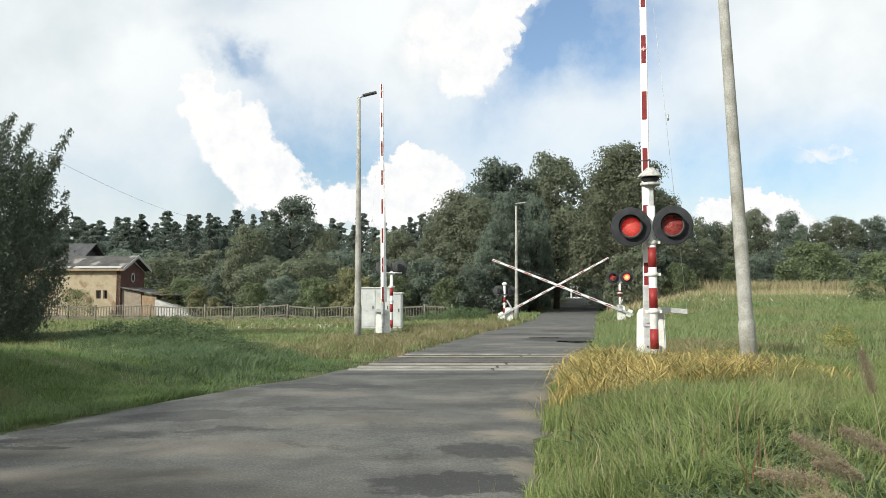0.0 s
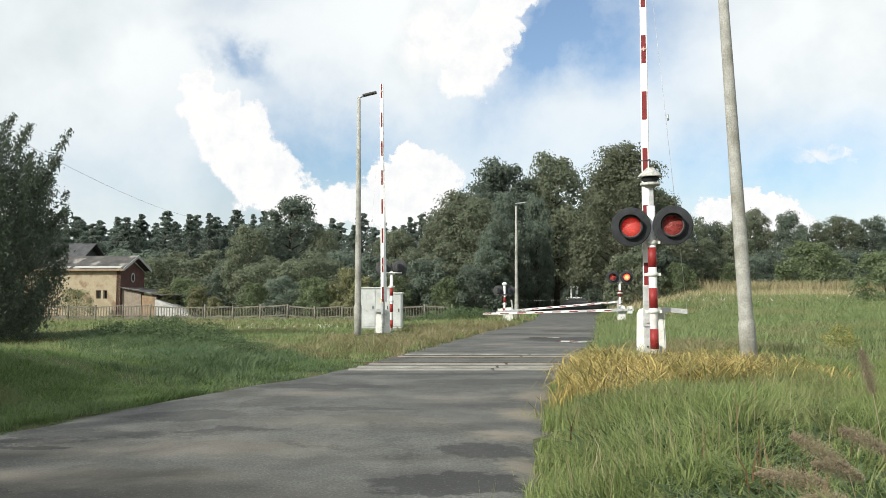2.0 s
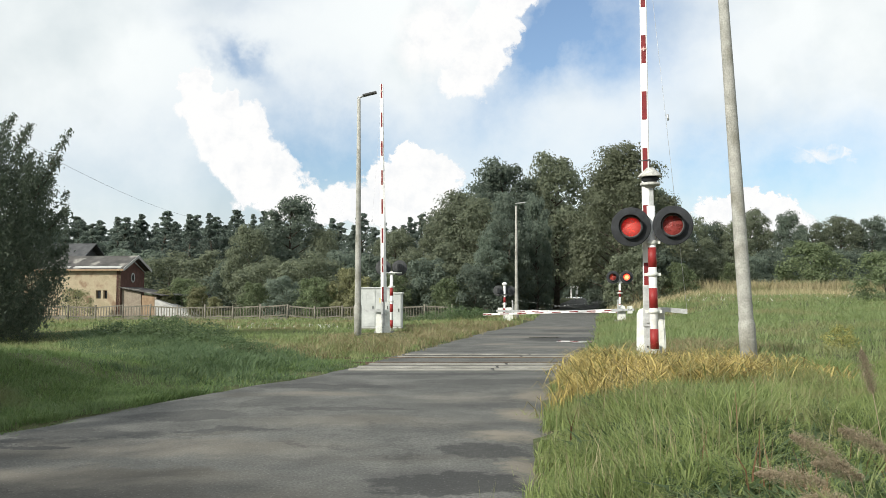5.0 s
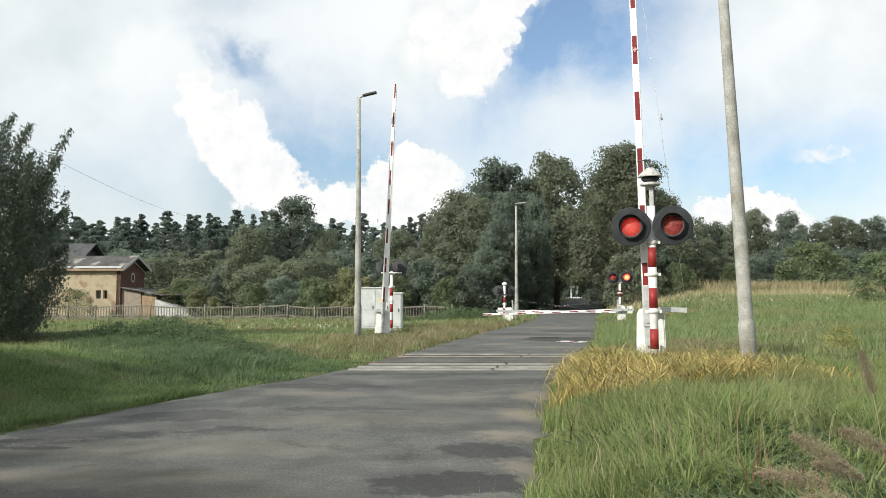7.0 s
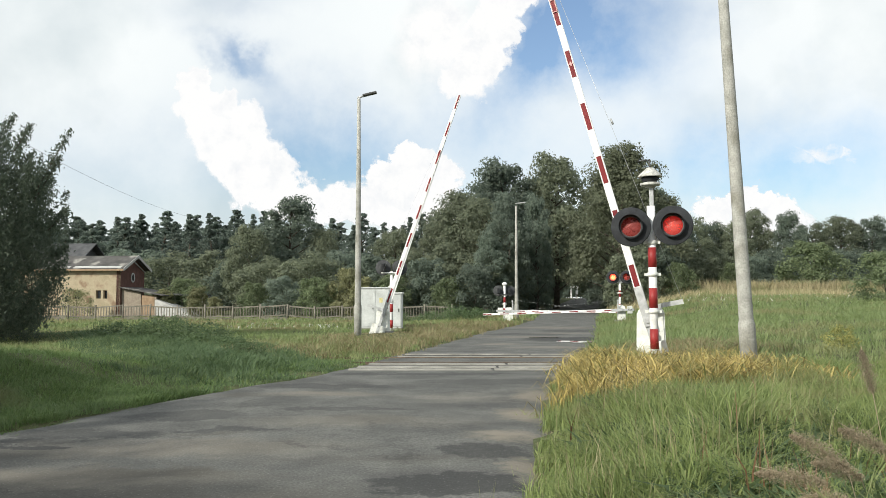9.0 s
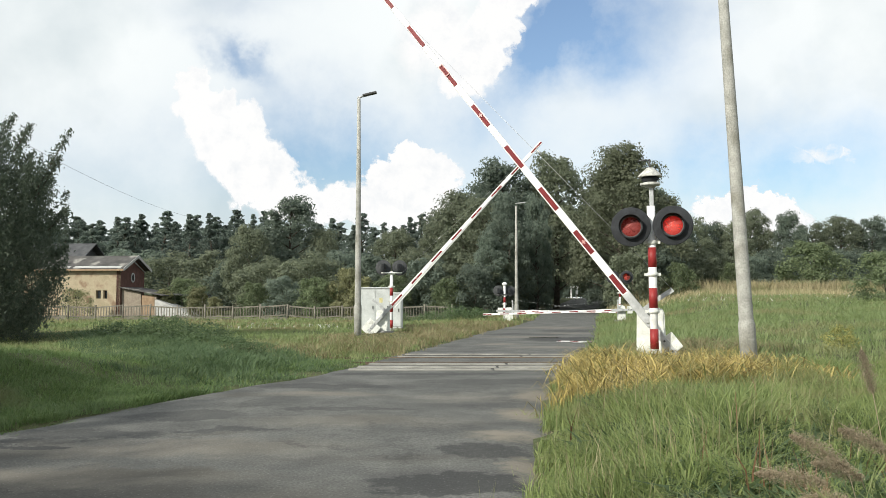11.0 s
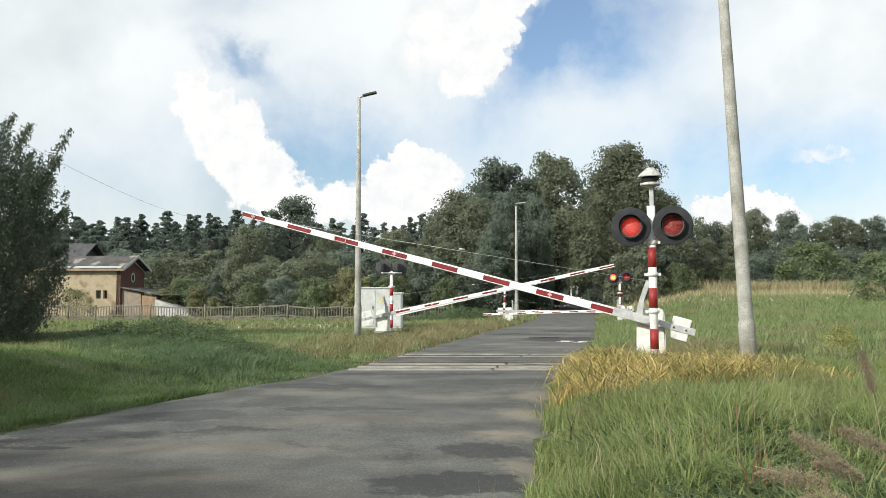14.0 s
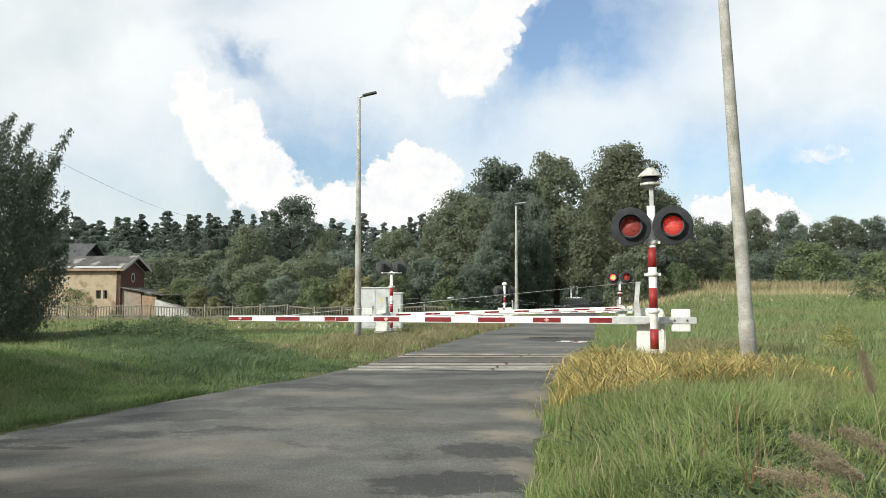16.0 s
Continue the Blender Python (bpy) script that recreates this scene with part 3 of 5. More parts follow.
def signal(m, top, lens_z, lit_material, glass, label, bell=True, backing=BLACK, cap=True, r=0.062, arm=WHITE):
    """Red and white mast with two red lamps before discs."""
    s_ = empty("crossing_signal", m)
    tagged(s_, label, "crossing signal", group="signals of the crossing")
    part("mast", stem(-0.2, top, r), WHITE, s_)
    z = top - 0.64
    while z > 0.1:
        part("red_band", stem(z - 0.305, z, r + 0.0025), FAINT_RED, s_, "red painted band")
        z -= 0.625
    for cz in (lens_z - 0.24, lens_z - 0.73, lens_z - 1.30):
        if cz > 0.3:
            bm = lathe([(0.064, -0.03), (0.078, -0.03), (0.078, 0.03), (0.064, 0.03)], 20, Matrix.Translation((0, 0, cz)))
            box(-0.125, 0.125, -0.012, 0.012, cz - 0.022, cz + 0.022, bm=bm)
            part("clamp", bm, HOUSING, s_)
    bm = tube((-0.40, 0.09, lens_z - 0.20), (0.40, 0.09, lens_z - 0.20), 0.024, 0.024, 10)
    part("cross_arm", bm, arm, s_)
    lits = [lamp_unit(s_, -0.312, lens_z, lit_material, glass, backing, -5), lamp_unit(s_, 0.312, lens_z + 0.006, lit_material, glass, backing, -5)]
    if bell:
        part("bell_stem", box(-0.018, 0.044, -0.03, 0.03, top - 0.04, top + 0.29, 0.006), STEEL, s_)
        b0 = top + 0.27
        bm = lathe([(0.0, b0 + 0.33), (0.05, b0 + 0.325), (0.075, b0 + 0.30), (0.15, b0 + 0.235), (0.188, b0 + 0.19), (0.188, b0 + 0.178), (0.10, b0 + 0.185)], 32)
        part("bell_dome", bm, surface_cache("bell"), s_, "weathered pale metal bell dome")
        bm = lathe([(0.10, b0 + 0.19), (0.135, b0 + 0.165), (0.130, b0 + 0.135), (0.085, b0 + 0.09)], 28)
        part("bell_neck", bm, BLACK, s_)
        bm = lathe([(0.085, b0 + 0.10), (0.150, b0 + 0.085), (0.154, b0 + 0.055), (0.142, b0 + 0.045), (0.085, b0 + 0.04), (0.075, b0 + 0.015), (0.0, b0 + 0.01)], 32)
        part("bell_base", bm, surface_cache("bell"), s_)
        bm = tube((0, 0, b0 + 0.30), (0.0, 0, b0 + 0.44), 0.016, 0.013, 8)
        tube((0.01, 0, b0 + 0.45), (-0.19, 0, b0 + 0.435), 0.011, 0.008, 8, bm)
        part("bell_hook", bm, DARKMETAL, s_)
    elif cap:
        part("mast_cap", lathe([(0.066, top - 0.01), (0.14, top + 0.05), (0.145, top + 0.10), (0.10, top + 0.17), (0.0, top + 0.20)], 20), WHITE, s_)
    return s_, lits


_cache = {}


def surface_cache(k):
    if k not in _cache:
        _cache[k] = surface("weathered_bell_metal", (0.34, 0.34, 0.31), (0.58, 0.58, 0.55), 14, 60, 0.6, 0.1, third=(0.22, 0.21, 0.18), third_scale=16, third_at=(0.55, 0.7))
    return _cache[k]


def barrier(m, pivot_z, length, label, lift, thick=0.125, wide=0.10, scale=1.0, side=-1, stripe=(0.62, 0.70), wire=0.003, weight=(0.65, 0.175), rib=0.0):
    """Drive housing with a striped boom that swings about the pivot; the boom lies along +x, raised by lift degrees."""
    b = empty("level_crossing_barrier", m)
    tagged(b, label, "barrier", group="barriers of the crossing")
    k = scale
    bm = bmesh.new()
    prof = [(-0.235, -0.3), (0.235, -0.3), (0.225, pivot_z * 0.55), (0.215, pivot_z + 0.13), (0.15, pivot_z + 0.19), (-0.15, pivot_z + 0.19), (-0.205, pivot_z + 0.13), (-0.225, pivot_z * 0.55)]
    fr = [bm.verts.new((x * k - 0.045, side * 0.44, z)) for x, z in prof]
    bk = [bm.verts.new((x * k - 0.045, side * 0.10, z)) for x, z in prof]
    bm.faces.new(fr)
    bm.faces.new(bk[::-1])
    for i in range(len(prof)):
        j = (i + 1) % len(prof)
        bm.faces.new((fr[j], fr[i], bk[i], bk[j]))
    bmesh.ops.recalc_face_normals(bm, faces=bm.faces[:])
    bmesh.ops.bevel(bm, geom=bm.edges[:], offset=0.02, segments=2, affect="EDGES")
    housing = part("drive_housing", bm, HOUSING, b, "off-white weathered drive housing")
    part("housing_door", box(-0.15 * k, 0.15 * k, side * 0.4455 - 0.0095, side * 0.4455 + 0.0095, 0.12, pivot_z - 0.05, 0.006), HOUSING, housing)
    part("door_lock", box(0.10 * k, 0.125 * k, side * 0.4585 - 0.0045, side * 0.4585 + 0.0045, pivot_z * 0.5, pivot_z * 0.5 + 0.07, 0.003), DARKMETAL, housing)
    part("plinth", box(-0.31 * k, 0.31 * k, side * 0.27 - 0.25, side * 0.27 + 0.25, -0.3, 0.10, 0.02), CONCRETE, b, "concrete plinth")
    part("pivot_shaft", tube((0, side * 0.42, pivot_z), (0, -side * 0.085, pivot_z), 0.045, 0.045, 16), STEEL, b)

    # boom: a tapering box beam
    root = 0.45 * k
    bm = bmesh.new()
    h0, h1, w0, w1 = thick / 2, thick / 2 * 0.78, wide / 2, wide / 2 * 0.75
    a = [bm.verts.new((root - 0.02, y, z)) for y, z in ((-w0, -h0), (w0, -h0), (w0, h0), (-w0, h0))]
    c = [bm.verts.new((length, y, z)) for y, z in ((-w1, -h1), (w1, -h1), (w1, h1), (-w1, h1))]
    bm.faces.new(a[::-1])
    bm.faces.new(c)
    for i in range(4):
        j = (i + 1) % 4
        bm.faces.new((a[i], a[j], c[j], c[i]))
    bmesh.ops.bevel(bm, geom=bm.edges[:], offset=0.008, segments=1, affect="EDGES")
    boom = part("boom", bm, WHITE, b, "red and white striped boom")
    boom.location = (0, 0, pivot_z)
    step = (length - root) / 15
    for i in range(8):
        x0 = root + 2 * i * step
        t0, t1 = (x0 - root) / (length - root), (x0 + step - root) / (length - root)
        bm = bmesh.new()
        for side in (-1, 1):
            vs = []
            for tt, xx, sg in ((t0, x0, -1), (t1, x0 + step, -1), (t1, x0 + step, 1), (t0, x0, 1)):
                hh = (h0 + (h1 - h0) * tt) * (stripe[0] if sg > 0 else stripe[1])
                yy = (w0 + (w1 - w0) * tt) + 0.003
                vs.append((xx, side * yy, sg * hh))
            lo = [bm.verts.new(v) for v in vs]
            hi = [bm.verts.new((v[0], v[1] - side * 0.006, v[2])) for v in vs]
            bm.faces.new(lo if side < 0 else lo[::-1])
            for q in range(4):
                r = (q + 1) % 4
                bm.faces.new((lo[q], hi[q], hi[r], lo[r]))
        bmesh.ops.recalc_face_normals(bm, faces=bm.faces[:])
        part("red_stripe", bm, RED, boom)
        xm = x0 + step * (0.74 if i == 5 else 0.5)
        if i in (1, 4, 7):
            bm = box(xm - 0.035, xm + 0.035, -w0 - 0.009, w0 + 0.009, -0.012, 0.012, 0.002)
            box(xm - 0.012, xm + 0.012, -w0 - 0.008, w0 + 0.008, -0.036, 0.036, 0.002, bm)
            part("reflector", bm, PINKISH, boom, "small pale reflector")
        if i == 5:
            bm = bmesh.new()
            for a0, a1, b0, b1 in ((-0.11, 0.11, 0.030, 0.042), (-0.11, 0.11, -0.042, -0.030), (-0.11, -0.095, -0.030, 0.030), (0.095, 0.11, -0.030, 0.030)):
                box(xm + a0, xm + a1, -w0 - 0.008, w0 + 0.008, b0, b1, 0.0, bm)
            part("reflector_frame", bm, PINKISH, boom, "pale framed reflector")
    if rib:
        # tapering stiffener under the root of the longer boom
        bm = prism([(root, -h0 - rib), (length * 0.8, -h1 - 0.012), (length * 0.8, -h1 * 0.9), (root, -h0 * 0.8)], -0.03, 0.03)
        part("stiffener", bm, WHITE, boom)
    bm = box(-0.72 * k, root + 0.03, -0.035, 0.035, -0.055, 0.055, 0.008)
    box(-0.10 * k, root + 0.10 * k, -0.06, 0.06, -0.066, 0.066, 0.01, bm)
    part("steel_carrier", bm, STEEL, boom, "galvanised steel boom carrier")
    part("counterweight", box(-weight[0] * k, -0.36 * k, -0.05, 0.05, -weight[1], weight[1], 0.02), HOUSING, boom, "off-white counterweight block")
    for sgn in (-1, 1):
        bm = box(-0.74 * k, -0.16 * k, sgn * 0.058 - 0.007, sgn * 0.058 + 0.007, -0.050, 0.050, 0.004)
        part("side_plate", bm, STEEL, boom)
        for x in (-0.60, -0.41):
            part("bolt", tube((x * k, sgn * 0.06, 0), (x * k, sgn * 0.082, 0), 0.018, 0.018, 8), DARKMETAL, boom)
    bm = bmesh.new()
    for sgn in (-1, 1):
        pts = [(0.09, 0.05), (0.20, 0.05), (0.20, 0.30), (0.175, 0.60), (0.10, 0.60), (0.13, 0.30)]
        lo = [bm.verts.new((x * k, sgn * 0.028 - 0.006, z * k)) for x, z in pts]
        hi = [bm.verts.new((x * k, sgn * 0.028 + 0.006, z * k)) for x, z in pts]
        bm.faces.new(lo)
        bm.faces.new(hi[::-1])
        for q in range(len(pts)):
            r = (q + 1) % len(pts)
            bm.faces.new((lo[r], lo[q], hi[q], hi[r]))
    box(0.10 * k, 0.175 * k, -0.04, 0.04, 0.585 * k, 0.605 * k, 0.0, bm)
    part("stay_bracket", bm, STEEL, boom)
    bm = tube((0.14 * k, 0, 0.60 * k), (length * 0.86, 0, h1), wire, wire, 6)
    tube((3.15 * k, 0, 0.362 * k), (3.25 * k, 0, 0.352 * k), 0.016, 0.016, 8, bm)
    part("stay_wire", bm, STEEL, boom)
    boom.rotation_mode = "QUATERNION"
    boom.rotation_quaternion = pose(0, 0, 0, 0, -lift, 0).to_quaternion()
    return b, boom


# near crossing
gz = lambda x, y: float(ground_z(x, y))
NEAR_Z = gz(3.249, 14.0)
near_barrier, near_boom = barrier(pose(3.215, 14.0, NEAR_Z, 0, 0, 165), 0.974 - NEAR_Z, 7.26, "raised red and white barrier beside yellowed grass", 90)
LEFT_Z = 0.0
left_barrier, left_boom = barrier(pose(-2.22, 33.0, LEFT_Z, 0, 0, -5), 0.695 - LEFT_Z, 8.66, "raised red and white barrier beside grey cabinets", 90, thick=0.15, wide=0.12, scale=1.1, side=1, stripe=(0.40, 0.48), wire=0.0018, weight=(0.84, 0.27), rib=0.07)
far_barrier, far_boom = barrier(pose(8.195, 41.0, gz(8.195, 41), 0, 0, 175), 0.775 - gz(8.195, 41), 6.36, "lowered red and white barrier on the verge", 0, thick=0.115, wide=0.09, scale=0.8, stripe=(0.40, 0.48), wire=0.0018)
end_barrier, end_boom = barrier(pose(3.668, 49.0, -0.02, 0, 0, -5), 0.635, 6.14, "lowered red and white barrier beside a lamp post", 0, thick=0.115, wide=0.09, side=1, stripe=(0.40, 0.48), wire=0.0018)

near_signal, near_lits = signal(pose(3.245, 13.66, 0.18, 0, -0.8, -10), 2.56, 2.235, LIT, GLASS_NEAR, "red and white mast with two red lamps and a bell")
far_signal, far_lits = signal(pose(8.22, 41.35, 0.3, 0, 0, -8), 2.02, 1.99, LIT_FAR, GLASS_FAR, "red and white mast with two bright red lamps", bell=False, cap=False, r=0.05)
left_signal, _a = signal(pose(-2.0, 34.5, 0.0, 0, 0, 185), 2.36, 2.50, UNLIT, GLASS_FAR, "red and white mast with lamps turned away", bell=False, cap=False, backing=GREYDISC)
end_signal, _b = signal(pose(3.43, 49.6, 0.0, 0, 0, 185), 2.02, 1.72, UNLIT, GLASS_FAR, "small red and white mast with a round white cap", bell=False, backing=GREYDISC, arm=DARKMETAL)


# ---------- poles and cabinets ----------
def pole(m, height, base_h, r_base, r_low, r_top, label, name="street_lamp"):
    p = empty(name, m)
    tagged(p, label, "pole" if name != "street_lamp" else "street lamp")
    bm = lathe([(0.0, -0.3), (r_base, -0.3), (r_base, base_h - 0.03), (r_base * 0.97, base_h), (r_low, base_h + 0.04)], 28)
    part("base_sleeve", bm, POLE, p)
    bm = lathe([(r_low, base_h), (r_low + (r_top - r_low) * 0.5, (height + base_h) / 2), (r_top, height), (0, height + 0.01)], 28)
    part("shaft", bm, POLE, p, "grey spun concrete shaft")
    return p


right_pole = pole(pose(4.30, 12.5, 0.15, 0, -3.05, 0), 8.5, 0.82, 0.116, 0.100, 0.053, "leaning grey concrete pole in tall grass", "concrete_pole")
lamp_a = pole(pose(-3.06, 32.0, 0.0), 8.55, 1.05, 0.135, 0.118, 0.06, "grey concrete street lamp with a flat dark head")
hd = part("lamp_head", box(0.0, 0.52, -0.13, 0.13, -0.035, 0.035, 0.015), DARKMETAL, lamp_a, "flat dark lamp head")
hd.matrix_basis = pose(0.14, 0, 8.68, 0, -14, 0)
part("lamp_neck", tube((0, 0, 8.5), (0.02, 0, 8.62), 0.05, 0.04, 10, tube((-0.06, 0, 8.60), (0.2, 0, 8.68), 0.045, 0.035, 10)), STEEL, lamp_a)
lamp_b = pole(pose(4.46, 54.0, 0.0), 6.95, 0.9, 0.13, 0.11, 0.06, "grey concrete street lamp with a pale head")
hd = part("lamp_head", box(0.0, 0.62, -0.12, 0.12, -0.03, 0.03, 0.015), STEEL, lamp_b, "pale lamp head")
hd.matrix_basis = pose(-0.05, 0, 7.08, 0, -6, 0)


def cabinet(m, w, d, h, label, doors):
    c = empty("equipment_cabinet", m)
    tagged(c, label, "cabinet", group="equipment cabinets")
    body = part("body", box(0, w, 0, d, -0.1, h, 0.012), CABINET, c)
    part("roof_cap", box(-0.04, w + 0.04, -0.05, d + 0.04, h, h + 0.06, 0.015), CABINET, c)
    part("plinth", box(-0.02, w + 0.02, -0.02, d + 0.02, -0.2, 0.10, 0.01), CONCRETE, c)
    for i in range(doors):
        x0, x1 = w * i / doors + 0.03, w * (i + 1) / doors - 0.03
        dr = part("door", box(x0, x1, -0.022, -0.001, 0.16, h - 0.06, 0.006), CABINET, c)
        part("handle", box(x1 - 0.10, x1 - 0.07, -0.05, -0.02, h * 0.5, h * 0.5 + 0.14, 0.004), DARKMETAL, dr)
        part("hinge", box(x0 + 0.01, x0 + 0.03, -0.032, -0.02, h * 0.75, h * 0.75 + 0.09), STEEL, dr)
        if i == 1:
            part("notice", box(x0 + 0.12, x0 + 0.26, -0.027, -0.0225, h * 0.66, h * 0.66 + 0.20), surface("notice_%d" % doors, (0.5, 0.45, 0.2), (0.65, 0.6, 0.35), 8, 40, 0.6, 0), dr, "faded yellow notice")
    return c


cabinet(pose(-3.40, 37.0, 0.0, 0, 0, -4), 1.22, 0.7, 1.72, "large weathered grey equipment cabinet", 2)
cabinet(pose(-2.16, 36.9, 0.0, 0, 0, -4), 0.44, 0.6, 1.50, "narrow weathered grey equipment cabinet", 1)


# pale frame far along the forest road
fr_ = empty("white_gate_frame", pose(21.5, 150.0, 1.25))
tagged(fr_, "small pale gate frame far along the forest road", "gate frame")
for x0, x1, z0, z1 in ((0.0, 0.22, -0.2, 1.75), (0.9, 1.25, -0.2, 1.75)):
    part("post", box(x0, x1, 0, 0.2, z0, z1, 0.02), WHITE, fr_)
part("crossbar", box(-0.1, 1.35, 0, 0.2, 1.75, 2.05, 0.02), WHITE, fr_)


# ---------- fence ----------
def build_fence():
    fence = empty("picket_fence", pose(-31.4, 69.5, 0))
    tagged(fence, "low weathered concrete picket fence with sagging bays", "fence")
    rng = random.Random(11)
    step, n = 2.14, 15
    base = lambda x: gz(-31.4 + x, 69.5)
    for i in range(n + 1):
        z = base(i * step)
        t = rng.uniform(-0.03, 0.03)
        part("post", tube((i * step, 0, z - 0.3), (i * step + t, 0, z + 1.22 + rng.uniform(-0.05, 0.06)), 0.085, 0.075, 6), FENCE, fence)
    for i in range(n):
        tilt, lift = rng.uniform(-0.12, 0.12), rng.uniform(-0.06, 0.04)
        x0, x1 = i * step + 0.1, (i + 1) * step - 0.1
        zz = lambda x: base(x) + lift + tilt * ((x - x0) / (x1 - x0) - 0.5)
        part("base_board", box(x0, x1, -0.03, 0.03, min(base(x0), base(x1)) - 0.25, min(zz(x0), zz(x1)) + 0.27), FENCE, fence)
        for h in (0.28, 1.02):
            bm = bmesh.new()
            q = [(x0, zz(x0) + h), (x1, zz(x1) + h), (x1, zz(x1) + h + 0.10), (x0, zz(x0) + h + 0.10)]
            lo = [bm.verts.new((x, -0.04, z)) for x, z in q]
            hi = [bm.verts.new((x, 0.04, z)) for x, z in q]
            bm.faces.new(lo)
            bm.faces.new(hi[::-1])
            for k in range(4):
                bm.faces.new((lo[(k + 1) % 4], lo[k], hi[k], hi[(k + 1) % 4]))
            part("fence_rail", bm, FENCE, fence)
        for k in range(9):
            x = x0 + (x1 - x0) * (k + 0.5) / 9
            part("picket", box(x - 0.027, x + 0.027, -0.03, 0.03, zz(x) + 0.36, zz(x) + 1.05), FENCE, fence)


build_fence()


# ---------- old house ----------
def wall_slab(name, x0, x1, z0, z1, holes, thick, material, parent, m):
    """An upright wall along x with openings (x0, x1, z0, z1) cut right through."""
    bm = bmesh.new()
    xs_ = sorted({x0, x1, *[h[0] for h in holes], *[h[1] for h in holes]})
    zs_ = sorted({z0, z1, *[h[2] for h in holes], *[h[3] for h in holes]})
    for a, b in zip(xs_, xs_[1:]):
        for c, d in zip(zs_, zs_[1:]):
            if any(h[0] <= a and b <= h[1] and h[2] <= c and d <= h[3] for h in holes):
                continue
            box(a, b, 0, thick, c, d, bm=bm)
    bmesh.ops.remove_doubles(bm, verts=bm.verts[:], dist=0.001)
    ob = part(name, bm, material, parent)
    ob.matrix_basis = m
    return ob


def slope(x0, x1, ya, za, yb, zb, thick):
    """A roof plane from (ya, za) to (yb, zb), along x."""
    bm = bmesh.new()
    lo = [bm.verts.new(v) for v in ((x0, ya, za), (x1, ya, za), (x1, yb, zb), (x0, yb, zb))]
    hi = [bm.verts.new((v.co.x, v.co.y, v.co.z + thick)) for v in lo]
    bm.faces.new(lo[::-1])
    bm.faces.new(hi)
    for i in range(4):
        j = (i + 1) % 4
        bm.faces.new((lo[i], lo[j], hi[j], hi[i]))
    bmesh.ops.recalc_face_normals(bm, faces=bm.faces[:])
    return bm


def build_house():
    h = empty("old_house", pose(-30.85, 85.0, -0.42, 0, 0, -7))
    tagged(h, "derelict house with ochre plaster, brick gable and low roof", "house")
    E, R = 4.66, 5.80
    wins = [(-2.45, -1.95, 1.7, 2.5), (-1.70, -1.30, 1.7, 2.5), (-4.75, -3.95, 1.65, 2.5)]
    front = wall_slab("wall", -11, 0, -0.3, E, wins, 0.4, PLASTER, h, pose(0, 0, 0))
    for x0, x1, z0, z1 in wins:
        w = part("window", box(x0, x1, 0.2, 0.24, z0, z1), DARKGLASS, h, "dark small window")
        bm = box(x0, x0 + 0.06, 0.16, 0.2, z0, z1)
        box(x1 - 0.06, x1, 0.16, 0.2, z0, z1, bm=bm)
        box(x0 + 0.06, x1 - 0.06, 0.16, 0.2, z1 - 0.06, z1, bm=bm)
        part("window_frame", bm, DOORWOOD, w)
    part("wall", box(-11, -0.4, 4.6, 5.0, -0.3, E), PLASTER, h)
    part("wall", box(-11, -10.6, 0.4, 4.6, -0.3, E), PLASTER, h)
    # brick gable: local y runs along it
    bm = prism([(0.0, -0.3), (5.0, -0.3), (5.0, E), (2.5, R - 0.05), (0.0, E)], 0.0, 0.4)
    g = part("gable_wall", bm, BRICK, h, "dark red brick gable")
    g.matrix_basis = Matrix(((0, -1, 0, 0.004), (1, 0, 0, 0), (0, 0, 1, 0), (0, 0, 0, 1)))
    oval = part("oval_window", lathe([(0.0, 0.03), (0.26, 0.03), (0.27, 0.0)], 24, Matrix.Diagonal((1, 1.35, 1, 1))), DARKGLASS, h, "oval gable window with a pale surround")
    oval.matrix_basis = Matrix(((0, 0, 1, 0.012), (1, 0, 0, 2.5), (0, 1, 0, 3.75), (0, 0, 0, 1)))
    part("surround", lathe([(0.26, 0.0), (0.26, 0.05), (0.37, 0.05), (0.37, 0.0)], 24, Matrix.Diagonal((1, 1.3, 1, 1))), PALE, oval)
    for y0, z0, y1, z1 in ((-0.1, E - 0.35, 2.5, R - 0.42), (5.1, E - 0.35, 2.5, R - 0.42)):
        part("gable_moulding", tube((0.06, y0, z0), (0.06, y1, z1), 0.06, 0.06, 6), PALE, h)
    part("roof", slope(-11.5, 0.55, -0.5, E - 0.2, 2.5, R, 0.12), ROOFING, h, "patched grey roofing with pale bare strips")
    part("roof", slope(-11.5, 0.55, 5.5, E - 0.2, 2.5, R, 0.12), ROOFING, h)
    part("roof_sheet", slope(-4.6, 0.2, -0.42, E - 0.046, 0.75, E + 0.405, 0.03), PALE, h, "pale bare roofing sheet")
    part("roof_sheet", slope(-7.6, -5.0, -0.46, E - 0.06, 0.1, E + 0.153, 0.03), PALE, h, "pale bare roofing sheet")
    for k in range(16):
        part("rafter_end", box(-11.0 + 0.72 * k, -10.9 + 0.72 * k, -0.42, -0.002, E - 0.34, E - 0.22), DOORWOOD, h)
    for ya in (-0.5, 5.5):
        part("barge_board", slope(0.552, 0.60, ya, E - 0.34, 2.5, R - 0.13, 0.28), PALE, h)
    part("eave_board", box(-11.5, 0.55, -0.53, -0.505, E - 0.30, E - 0.16), DOORWOOD, h)
    wing = empty("rear_house", pose(-37.9, 95.3, -0.55, 0, 0, -7))
    tagged(wing, "taller rear house with a dark slate gable roof", "house")
    part("wall", box(-7, 0, -2.4, 2.4, -0.3, 5.9), MORTAR, wing)
    # Open gable closed with a dark wall; its colour paints the shaded inside.
    g = part("gable_wall", prism([(-2.4, 5.9), (2.4, 5.9), (0.0, 7.45)], 0.0, 0.3), OLDROOF, wing)
